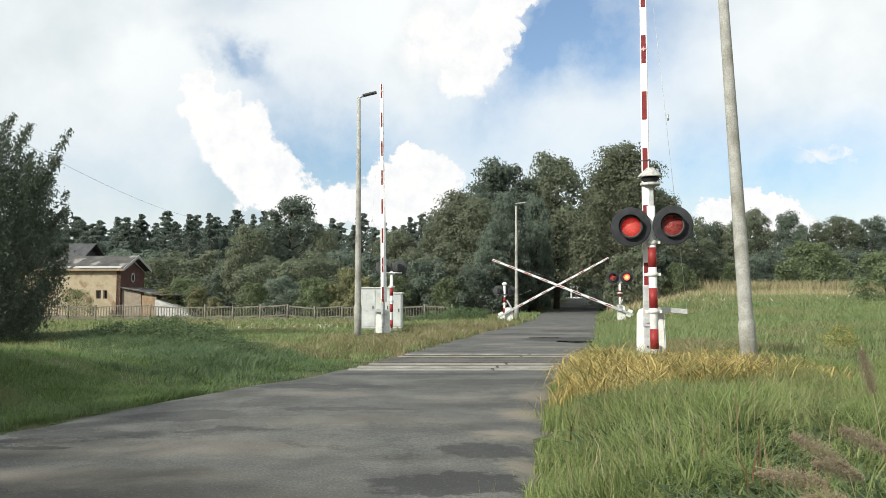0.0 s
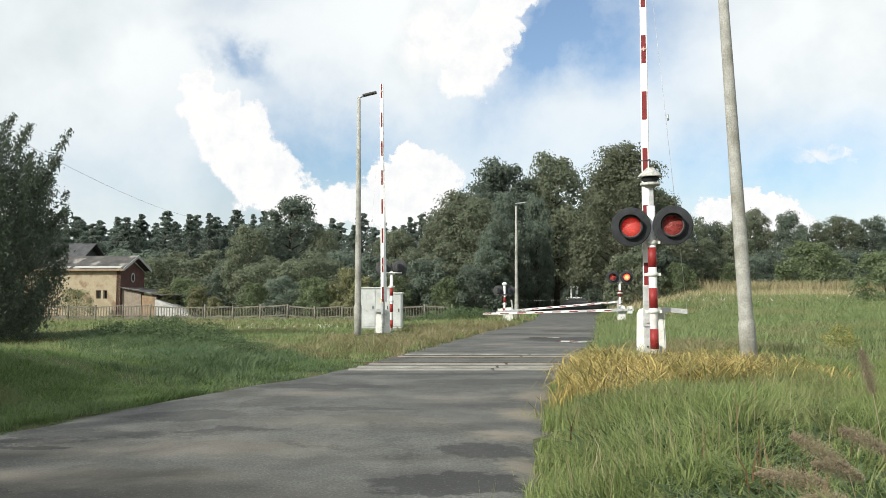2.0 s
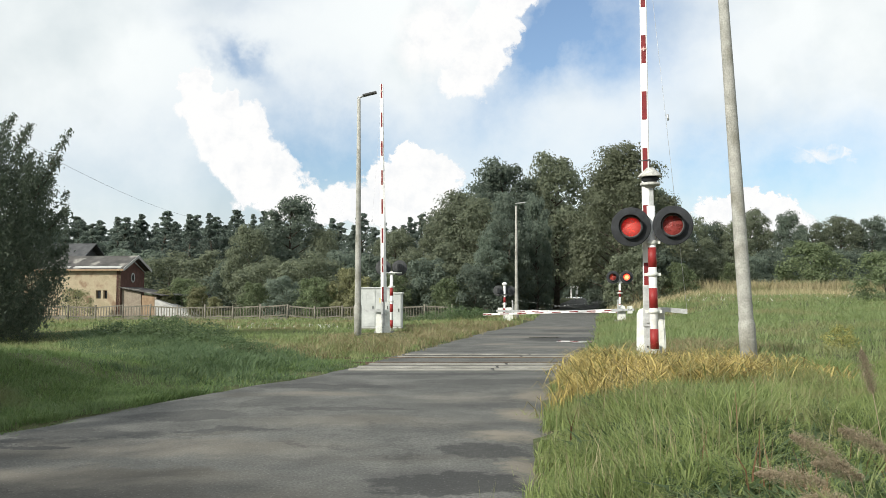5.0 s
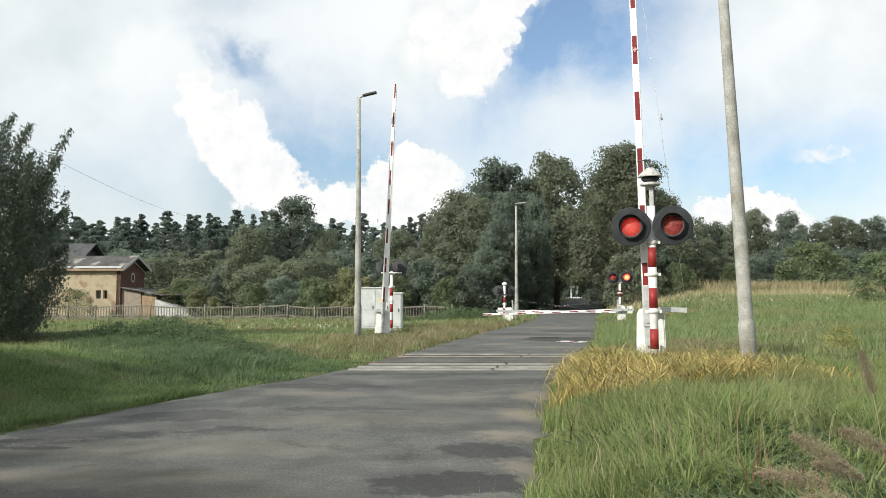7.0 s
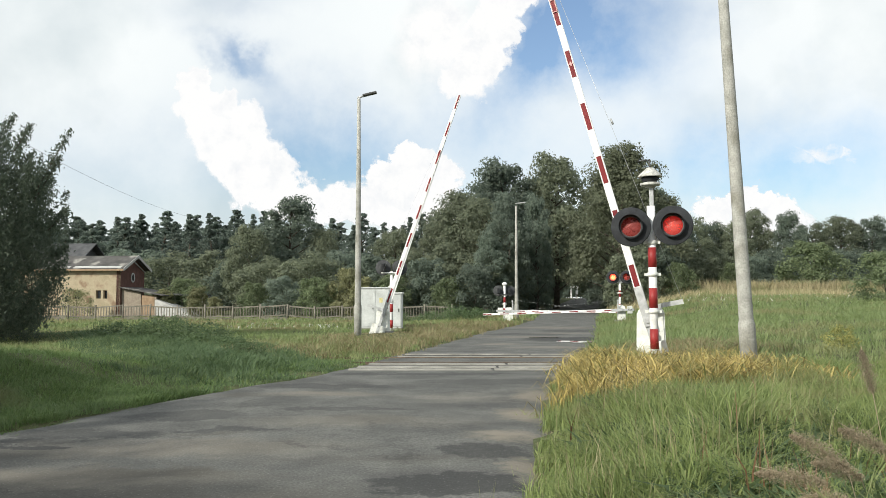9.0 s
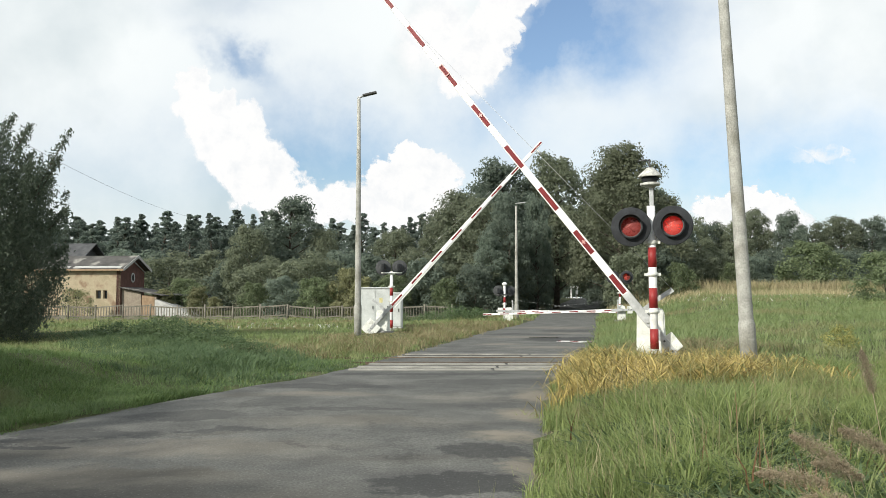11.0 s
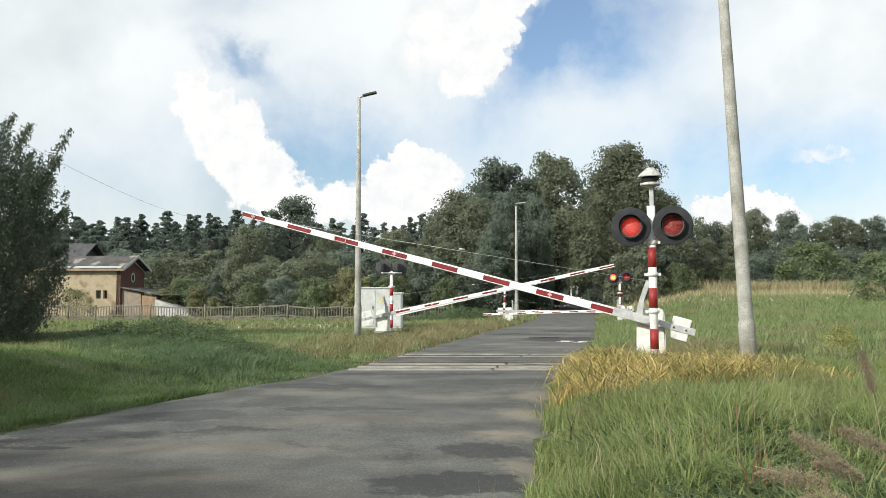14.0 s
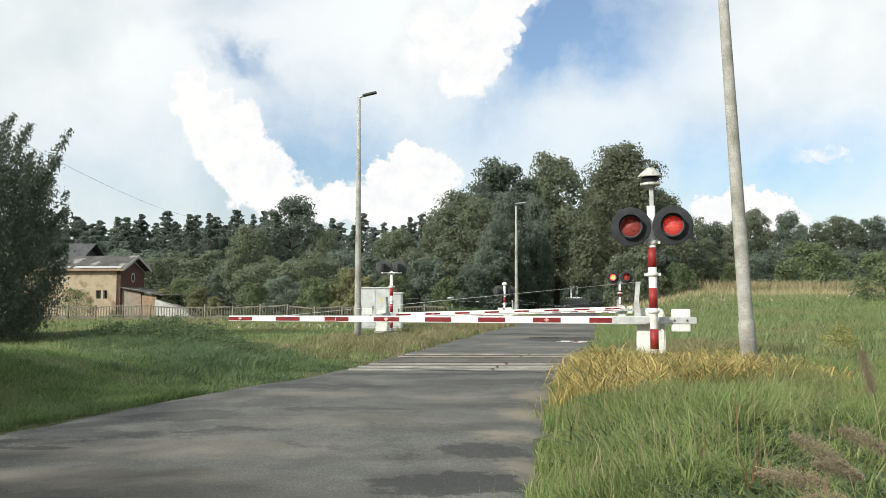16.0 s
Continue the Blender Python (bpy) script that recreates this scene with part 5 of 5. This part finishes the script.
def grass_all():
    # tall green verge beside the camera
    x, y, r = scatter(150000, -0.6, 8.2, 2.6, 13.5, 21, 1, 0.02, 0.075)
    keep = (x < 0.58 * y + 1.0) & ~(in_straw(x, y) & (r.uniform(0, 1, len(x)) < 0.6))
    x, y = x[keep], y[keep]
    patch = 0.75 + 0.5 * np.sin(x * 1.7 + 0.6) * np.sin(y * 1.3 + x * 0.5) + 0.45 * np.sin(x * 4.3 + y * 1.1) * np.sin(y * 3.7 - x * 0.8)
    edge = ease((x - edges_at(y)[1]) / 0.9)
    h = r.uniform(0.14, 0.42, len(x)) * (0.62 + 0.45 * patch) * (0.50 + 0.50 * edge)
    blades("verge_grass", x, y, h, r.uniform(0.004, 0.013, len(x)), r.uniform(0.2, 1.3, len(x)), GRASS, "long lush green grass on the verge", 31)
    # thin dry stems standing out of it
    x, y, r = scatter(1100, 0.2, 8, 3.2, 13.5, 28, 1, 0.1, 0.2)
    keep = (x < 0.58 * y + 1.0)
    x, y = x[keep], y[keep]
    blades("dry_stems", x, y, r.uniform(0.35, 0.62, len(x)), r.uniform(0.003, 0.006, len(x)), r.uniform(0.05, 0.5, len(x)), TALLDRY, "thin dry stems among the verge grass", 38)
    x, y, r = scatter(9000, 0.0, 2.4, 5.0, 13.0, 29, 1, -0.22, 0.06)
    keep = x < edges_at(y)[1] + 0.2
    x, y = x[keep], y[keep]
    blades("dry_litter", x, y, r.uniform(0.04, 0.12, len(x)), r.uniform(0.003, 0.006, len(x)), r.uniform(0.8, 2.2, len(x)), TALLDRY, "dry grass litter along the road edge", 39)
    x, y, r = scatter(100, 0.8, 5, 3.6, 8.5, 30, 1, 0.2, 0.05)
    blades("brown_stems", x, y, r.uniform(0.30, 0.52, len(x)), r.uniform(0.006, 0.012, len(x)), r.uniform(0.05, 0.4, len(x)), BROWN, "reddish brown dock stems in the grass", 40, "weeds")
    # broad-leaved weeds among it
    x, y, r = scatter(24000, 0.6, 8, 3.2, 11, 22, 1, 0.6, 0.10)
    keep = (x < 0.58 * y + 1.0) & (np.sin(x * 2.1) * np.sin(y * 1.7 + 1) > -0.15)
    x, y = x[keep], y[keep]
    blades("verge_weeds", x, y, r.uniform(0.08, 0.30, len(x)), r.uniform(0.022, 0.05, len(x)), r.uniform(0.5, 1.4, len(x)), NETTLE, "broad-leaved weeds among the verge grass", 32, "weeds")
    x, y, r = scatter(2600, 1.1, 2.8, 3.0, 4.7, 62, 1, 0.3, 0.10)
    keep = x > 1.35 + 0.25 * np.sin(y * 4)
    x, y = x[keep], y[keep]
    blades("verge_weeds", x, y, r.uniform(0.12, 0.36, len(x)), r.uniform(0.025, 0.06, len(x)), r.uniform(0.5, 1.4, len(x)), NETTLE, "dark broad-leaved weeds under the seed heads", 63, "weeds")
    # yellowed clump round the barrier
    x, y, r = scatter(34000, 0.7, 6.0, 8.2, 15.4, 23, 1, 0.36, 0.07)
    keep = in_straw(x, y)
    x, y = x[keep], y[keep]
    blades("yellowed_grass", x, y, r.uniform(0.16, 0.58, len(x)) * np.where((x > 2.6) & (y > 11.2), 0.6, 1.0), r.uniform(0.005, 0.022, len(x)), r.uniform(0.2, 1.3, len(x)) * (0.45 + 0.55 * ease((x - edges_at(y)[1]) / 1.2)), STRAW, "yellowed arching grass round the barrier", 33, spread=3.0, curl=1.0)
    x, y, r = scatter(2200, 3.0, 4.8, 10.0, 14.6, 53, 1, 0.2, 0.12)
    blades("yellowed_grass", x, y, r.uniform(0.18, 0.42, len(x)), r.uniform(0.008, 0.022, len(x)), r.uniform(0.15, 0.8, len(x)), STRAW, "thin yellowed grass among the green", 54, spread=3.0, curl=1.0)
    # right meadow
    x, y, r = scatter(75000, 1.5, 24, 13.0, 40, 24, 1, 0.1, 0.12)
    keep = (x < 0.56 * y + 1.0)
    x, y = x[keep], y[keep]
    blades("meadow_grass", x, y, r.uniform(0.12, 0.36, len(x)), r.uniform(0.010, 0.024, len(x)), r.uniform(0.3, 1.2, len(x)), FIELD, "rough green meadow grass", 34)
    x, y, r = scatter(9000, 1.8, 9.0, 14.8, 20.5, 59, 1, 0.3, 0.15)
    keep = (np.abs(y - 17.2 - 0.7 * np.sin(x * 1.3)) < 1.9) & (x < 6.2 + 0.5 * np.sin(y * 2.3))
    x, y = x[keep], y[keep]
    blades("dry_grass", x, y, r.uniform(0.16, 0.40, len(x)), r.uniform(0.008, 0.020, len(x)), r.uniform(0.3, 1.0, len(x)), DRYBROWN, "dull brown dry grass behind the yellowed clump", 61)
    x, y, r = scatter(50000, 6, 48, 40, 76, 25, 1, 0.2, 0.3)
    keep = (x < 0.56 * y + 1.0)
    x, y = x[keep], y[keep]
    blades("meadow_grass", x, y, r.uniform(0.15, 0.42, len(x)), r.uniform(0.025, 0.055, len(x)), r.uniform(0.3, 1.1, len(x)), FIELD, "rough green meadow grass further off", 35)
    x, y, r = scatter(16000, 15, 50, 72, 84, 26, 1, 1.5, 0.5)
    blades("tall_dry_grass", x, y, r.uniform(0.9, 1.75, len(x)), r.uniform(0.04, 0.07, len(x)), r.uniform(0.1, 0.5, len(x)), TALLDRY, "tall straw-coloured grass along the field edge", 36)
    x, y, r = scatter(16000, 10, 46, 56, 74, 57, 1, 0.8, 0.6)
    keep = (r.uniform(0, 1, len(x)) < (y - 54) / 20) & (x < 0.56 * y + 1.0)
    x, y = x[keep], y[keep]
    blades("tall_dry_grass", x, y, r.uniform(0.4, 0.9, len(x)), r.uniform(0.025, 0.05, len(x)), r.uniform(0.2, 0.8, len(x)), TALLDRY, "thinning straw-coloured grass in the meadow", 58)
    x, y, r = scatter(260, 15, 36, 48, 66, 27, 1, 1.5)
    blades("white_flowers", x, y, r.uniform(0.38, 0.50, len(x)), r.uniform(0.02, 0.045, len(x)), r.uniform(0.9, 1.8, len(x)), FLOWER, "scattered white field flowers", 37, "flowers")
    x, y, r = scatter(90, -9.5, -4.5, 38, 47, 64, -1, 0.5)
    blades("white_flowers", x, y, r.uniform(0.28, 0.38, len(x)), r.uniform(0.025, 0.05, len(x)), r.uniform(0.9, 1.8, len(x)), FLOWER, "scattered white flowers in the rough meadow", 65, "flowers")
    # left verge and meadow
    x, y, r = scatter(105000, -13, 0, 7.0, 19, 41, -1, -0.14, 0.06)
    keep = (x > -0.56 * y - 1.0)
    x, y = x[keep], y[keep]
    edge = ease((edges_at(y)[0] - x) / 0.8)
    blades("verge_grass", x, y, r.uniform(0.06, 0.20, len(x)) * (0.5 + 0.5 * edge), r.uniform(0.005, 0.013, len(x)), r.uniform(0.4, 1.4, len(x)), BANK, "short green grass on the bank", 42)
    x, y, r = scatter(70000, -19, 4, 19, 38, 43, -1, 0.0, 0.12)
    keep = (x > -0.56 * y - 1.0)
    x, y = x[keep], y[keep]
    blades("meadow_grass", x, y, r.uniform(0.10, 0.28, len(x)) * trodden(x, y), r.uniform(0.008, 0.020, len(x)), r.uniform(0.3, 1.3, len(x)), MEADOW, "rough meadow grass with dry patches", 44)
    x, y, r = scatter(36000, -42, 10, 38, 76, 45, -1, 0.2, 0.3)
    keep = (x > -0.56 * y - 1.0)
    x, y = x[keep], y[keep]
    blades("meadow_grass", x, y, r.uniform(0.15, 0.4, len(x)), r.uniform(0.035, 0.07, len(x)), r.uniform(0.2, 0.8, len(x)), MEADOW, "rough meadow grass further off", 46)
    x, y, r = scatter(60000, -7.8, -2.4, 7.0, 12.5, 55, -1, -0.10, 0.05)
    keep = (x > -0.56 * y - 1.0)
    x, y = x[keep], y[keep]
    blades("verge_grass", x, y, r.uniform(0.08, 0.20, len(x)), r.uniform(0.006, 0.012, len(x)), r.uniform(0.4, 1.4, len(x)), BANK, "dense low green grass beside the asphalt", 56)
    # lush ditch between the bank and the meadow
    x, y, r = scatter(140000, -15, -1.5, 12.5, 34, 51, -1, 0.1, 0.10)
    keep = in_ditch(x, y) < 2.1
    x, y = x[keep], y[keep]
    h = r.uniform(0.14, 0.38, len(x)) * (1.15 - 0.25 * np.maximum(in_ditch(x, y), 0)) * (0.45 + 0.55 * ease((edges_at(y)[0] - x) / 2.0))
    blades("ditch_grass", x, y, h, r.uniform(0.007, 0.018, len(x)), r.uniform(0.4, 1.5, len(x)), DITCH, "lush dark green grass and weeds in the ditch", 52)
    # drier strip along the crossing
    x, y, r = scatter(44000, -6, 4, 17, 46, 47, -1, 0.0, 0.10)
    le, re = edges_at(y)
    keep = (le - x < 3.3 + 0.9 * np.sin(y)) & (y > 20 + np.sin(x * 3))
    x, y = x[keep], y[keep]
    blades("dry_grass", x, y, r.uniform(0.15, 0.38, len(x)) * trodden(x, y), r.uniform(0.010, 0.024, len(x)), r.uniform(0.3, 1.0, len(x)), DRYBROWN, "dry brownish grass beside the crossing", 48)


grass_all()


def seed_head(x, y, z, dx, dz, seed):
    """A leaning brown grass plume on its stalk; it runs from (x, y, z) by dx to the side and dz up."""
    rng = np.random.default_rng(seed)
    g = gz(x, y)
    p = empty("grass_plume", pose(x + 0.10, y, g))
    tagged(p, "brown leaning grass seed head on a thin stalk", "plant", group="grass plumes")
    foot, top = Vector((0, 0, -0.05)), Vector((-0.10, 0, z - g))
    bm = tube(foot, top, 0.0025, 0.002, 5)
    tube(top, top + Vector((dx, 0, dz)), 0.003, 0.0015, 5, bm)
    part("stalk", bm, PLUME, p)
    n = int(13000 * math.hypot(dx, dz))
    t = rng.uniform(0, 1, n)
    wide = 0.021 * np.sin(np.pi * (0.12 + 0.85 * t))
    c = np.array(top) + np.array([dx, 0.0, dz]) * t[:, None] + rng.normal(0, 1, (n, 3)) * wide[:, None] - np.array([0, 0, 0.03]) * (t ** 2)[:, None]
    me = raw_mesh("seed_head", *leaf_cards(c, 0.009, 0.35, rng), PLUME)
    sh = tagged(new("seed_head", me), kind="stuff")
    sh.parent = p


for i, row in enumerate(((1.71, 3.80, 0.60, -0.24, 0.17), (1.59, 3.75, 0.55, -0.29, 0.07), (1.92, 3.90, 0.66, -0.20, 0.12), (1.66, 3.70, 0.49, -0.20, 0.03), (1.86, 4.0, 0.52, -0.22, 0.10),
                         (2.40, 5.0, 0.80, -0.06, 0.26))):
    seed_head(*row, 60 + i)


# ---------- cumulus clouds, far behind everything ----------
def cloud_material(name, puffs, seed):
    """White sunlit cloud that thins out at a billowing outline; puffs: (x, z, rx, rz) in the sheet's metres."""
    mat = bpy.data.materials.new(name)
    mat.use_nodes = True
    nt = mat.node_tree
    nt.nodes.clear()
    N, L = nt.nodes.new, nt.links.new

    def m(op, a, b=None, clamp=False):
        n = N("ShaderNodeMath")
        n.operation, n.use_clamp = op, clamp
        for i, v in enumerate((a, b)):
            if v is None:
                continue
            if isinstance(v, (int, float)):
                n.inputs[i].default_value = v
            else:
                L(v, n.inputs[i])
        return n.outputs[0]

    tc = N("ShaderNodeTexCoord")
    nz = N("ShaderNodeTexNoise")
    nz.inputs["Scale"].default_value, nz.inputs["Detail"].default_value, nz.inputs["Roughness"].default_value = 0.022, 7.0, 0.62
    L(tc.outputs["Object"], nz.inputs["Vector"])
    cs = N("ShaderNodeSeparateColor")
    L(nz.outputs["Color"], cs.inputs[0])
    sp = N("ShaderNodeSeparateXYZ")
    L(tc.outputs["Object"], sp.inputs[0])
    x = m("ADD", sp.outputs[0], m("MULTIPLY", m("SUBTRACT", cs.outputs[0], 0.5), 90.0))
    z = m("ADD", sp.outputs[2], m("MULTIPLY", m("SUBTRACT", cs.outputs[1], 0.5), 90.0))
    best = None
    for cx, cz, rx, rz, soft in puffs:
        p, q = m("DIVIDE", m("SUBTRACT", x, cx), rx), m("DIVIDE", m("SUBTRACT", z, cz), rz)
        d = m("SUBTRACT", 1.0, m("SQRT", m("ADD", m("MULTIPLY", p, p), m("MULTIPLY", q, q))))
        d = m("MULTIPLY", d, soft, clamp=True)
        best = d if best is None else m("MAXIMUM", best, d)
    alpha = m("MULTIPLY", best, 1.0, clamp=True)
    ramp = N("ShaderNodeValToRGB")
    ramp.color_ramp.elements[0].position, ramp.color_ramp.elements[0].color = 0.32, (0.90, 0.92, 0.94, 1)
    ramp.color_ramp.elements[1].position, ramp.color_ramp.elements[1].color = 0.50, (1.0, 1.0, 0.995, 1)
    L(nz.outputs["Fac"], ramp.inputs[0])
    em = N("ShaderNodeEmission")
    L(ramp.outputs[0], em.inputs[0])
    tr = N("ShaderNodeBsdfTransparent")
    mix = N("ShaderNodeMixShader")
    L(alpha, mix.inputs[0])
    L(tr.outputs[0], mix.inputs[1])
    L(em.outputs[0], mix.inputs[2])
    o = N("ShaderNodeOutputMaterial")
    L(mix.outputs[0], o.inputs[0])
    return mat


CLOUD_Y = 1572.0


def cloud(puffs, seed, label):
    """A far cumulus: an uneven sheet standing in the distance. At this depth one metre is one part in 1572 of the view."""
    cx = sum(p[0] for p in puffs) / len(puffs)
    cz = min(p[1] for p in puffs)
    bm = bmesh.new()
    x0, x1 = min(p[0] - p[2] for p in puffs) - 40 - cx, max(p[0] + p[2] for p in puffs) + 40 - cx
    z0, z1 = min(p[1] - p[3] for p in puffs) - 40 - cz, max(p[1] + p[3] for p in puffs) + 40 - cz
    n = 12
    grid = [[bm.verts.new((x0 + (x1 - x0) * i / n, 14 * math.sin(i * 1.3 + j), z0 + (z1 - z0) * j / n)) for i in range(n + 1)] for j in range(n + 1)]
    for j in range(n):
        for i in range(n):
            bm.faces.new((grid[j][i], grid[j][i + 1], grid[j + 1][i + 1], grid[j + 1][i]))
    ob = part("cumulus_cloud", bm, cloud_material("cumulus_%d" % seed, [(p[0] - cx, p[1] - cz, p[2], p[3], p[4]) for p in puffs], seed))
    ob.location = (cx, CLOUD_Y + seed, cz + 1.32)
    ob.visible_shadow = False
    return tagged(ob, label, "cloud", kind="structure"), Vector(ob.location)


clouds = [
    cloud([(-438, 384, 36, 34, 9), (-416, 342, 60, 46, 8), (-380, 305, 78, 50, 7), (-358, 268, 84, 52, 6), (-331, 228, 80, 50, 6), (-311, 195, 74, 44, 6), (-250, 165, 76, 42, 5)], 1, "towering white sunlit cumulus cloud"),
    cloud([(-52, 244, 44, 36, 9), (-95, 210, 52, 46, 7), (-18, 208, 58, 46, 7), (-70, 165, 120, 54, 5), (-180, 160, 75, 40, 5)], 2, "white cumulus cloud above the wood"),
    cloud([(545, 168, 46, 34, 9), (600, 157, 46, 32, 7), (500, 152, 46, 28, 7), (560, 135, 110, 36, 5)], 3, "small white cumulus cloud above the wood"),
    cloud([(672, 256, 58, 15, 0.9), (722, 250, 18, 9, 0.8)], 4, "thin white wisp of cloud"),
    cloud([(122, 548, 52, 44, 6), (92, 492, 56, 50, 6), (66, 436, 56, 50, 5), (40, 392, 56, 40, 4), (-10, 470, 90, 90, 2)], 5, "bright edge of a high white cloud"),
]


# ---------- everything that moves ----------
def motions():
    def swing(boom, rows):
        z = boom.location.z
        walk(boom, [(t, pose(0, 0, z, 0, -a, 0)) for t, a in rows])

    swing(near_boom, [(0, 89.9), (6.4, 89.9), (6.6, 89.6), (7, 88.1), (7.5, 85.9), (8, 82.7), (8.5, 79.0), (9, 74.3), (9.2, 72.3), (9.9, 64.6), (10.6, 56.5), (11.3, 48.1), (11.5, 45.6), (12, 39.2),
                      (12.5, 33.0), (13, 26.6), (13.5, 20.6), (14.2, 12.4), (14.5, 8.8), (15, 3.4), (15.2, 1.7), (15.4, 0.0), (15.6, -1.2), (15.8, -0.6), (16, -0.1)])
    swing(left_boom, [(0, 90.6), (6.2, 90.6), (6.5, 89.3), (7, 87.1), (7.5, 84.0), (8, 80.0), (8.5, 75.8), (9, 70.8), (9.2, 68.7), (9.9, 60.7), (10.6, 52.3), (11.3, 43.6), (11.5, 41.1), (12, 35.2), (12.5, 29.4), (13, 23.3), (13.5, 17.8), (14, 12.1), (14.5, 6.3), (14.8, 3.4), (15, 2.0), (15.2, 1.0), (15.4, 1.2), (15.6, 1.7), (16, 1.7)])
    swing(far_boom, [(0, 21.6), (0.2, 19.4), (0.4, 17.0), (0.6, 14.3), (0.8, 11.9), (1, 9.6), (1.2, 7.3), (1.4, 4.9), (1.6, 2.5), (1.8, 0.4), (2, -1.7), (2.2, -3.8), (2.4, -3.0), (2.6, -1.6), (2.9, -2.0), (16, -2.0)])
    swing(end_boom, [(0, 28.3), (0.2, 25.9), (0.4, 23.4), (0.6, 21.0), (1.2, 14.4), (1.4, 12.0), (1.6, 9.7), (1.8, 7.3), (2, 4.9), (2.2, 2.9), (2.4, 1.0), (2.6, -0.4), (2.9, -0.6), (16, -0.6)])

    # the lamps blink by turning their lit reflector to the front or edge-on
    def blink(lit, shown_first, first, second):
        x, y, z = lit.location
        on, off = pose(x, y, z, 0, 0, 0), pose(x, y, z, 0, -89, 0)
        changes, k = [], 0
        while True:
            a, b = first + 1.695 * k, second + 1.695 * k
            changes += [a, b]
            if b > 16:
                break
            k += 1
        rows, shown = [(0.0, on if shown_first else off)], shown_first
        for c in [c for c in changes if c < 15.95]:
            rows += [(c - 0.02, on if shown else off), (c + 0.02, off if shown else on)]
            shown = not shown
        rows.append((16.0, on if shown else off))
        walk(lit, rows)

    blink(near_lits[0], True, 0.52, 1.40)
    blink(near_lits[1], False, 0.52, 1.40)
    blink(far_lits[0], False, 0.425, 1.35)
    blink(far_lits[1], True, 0.425, 1.35)

    # the low clouds drift
    for (ob, p), (dx, dz) in zip(clouds, ((-14, 4), (-3, 4), (-10, 4), (-6, 0))):
        walk(ob, [(0.0, Matrix.Translation(p)), (16.0, Matrix.Translation(p + Vector((dx, 0, dz))))])


motions()
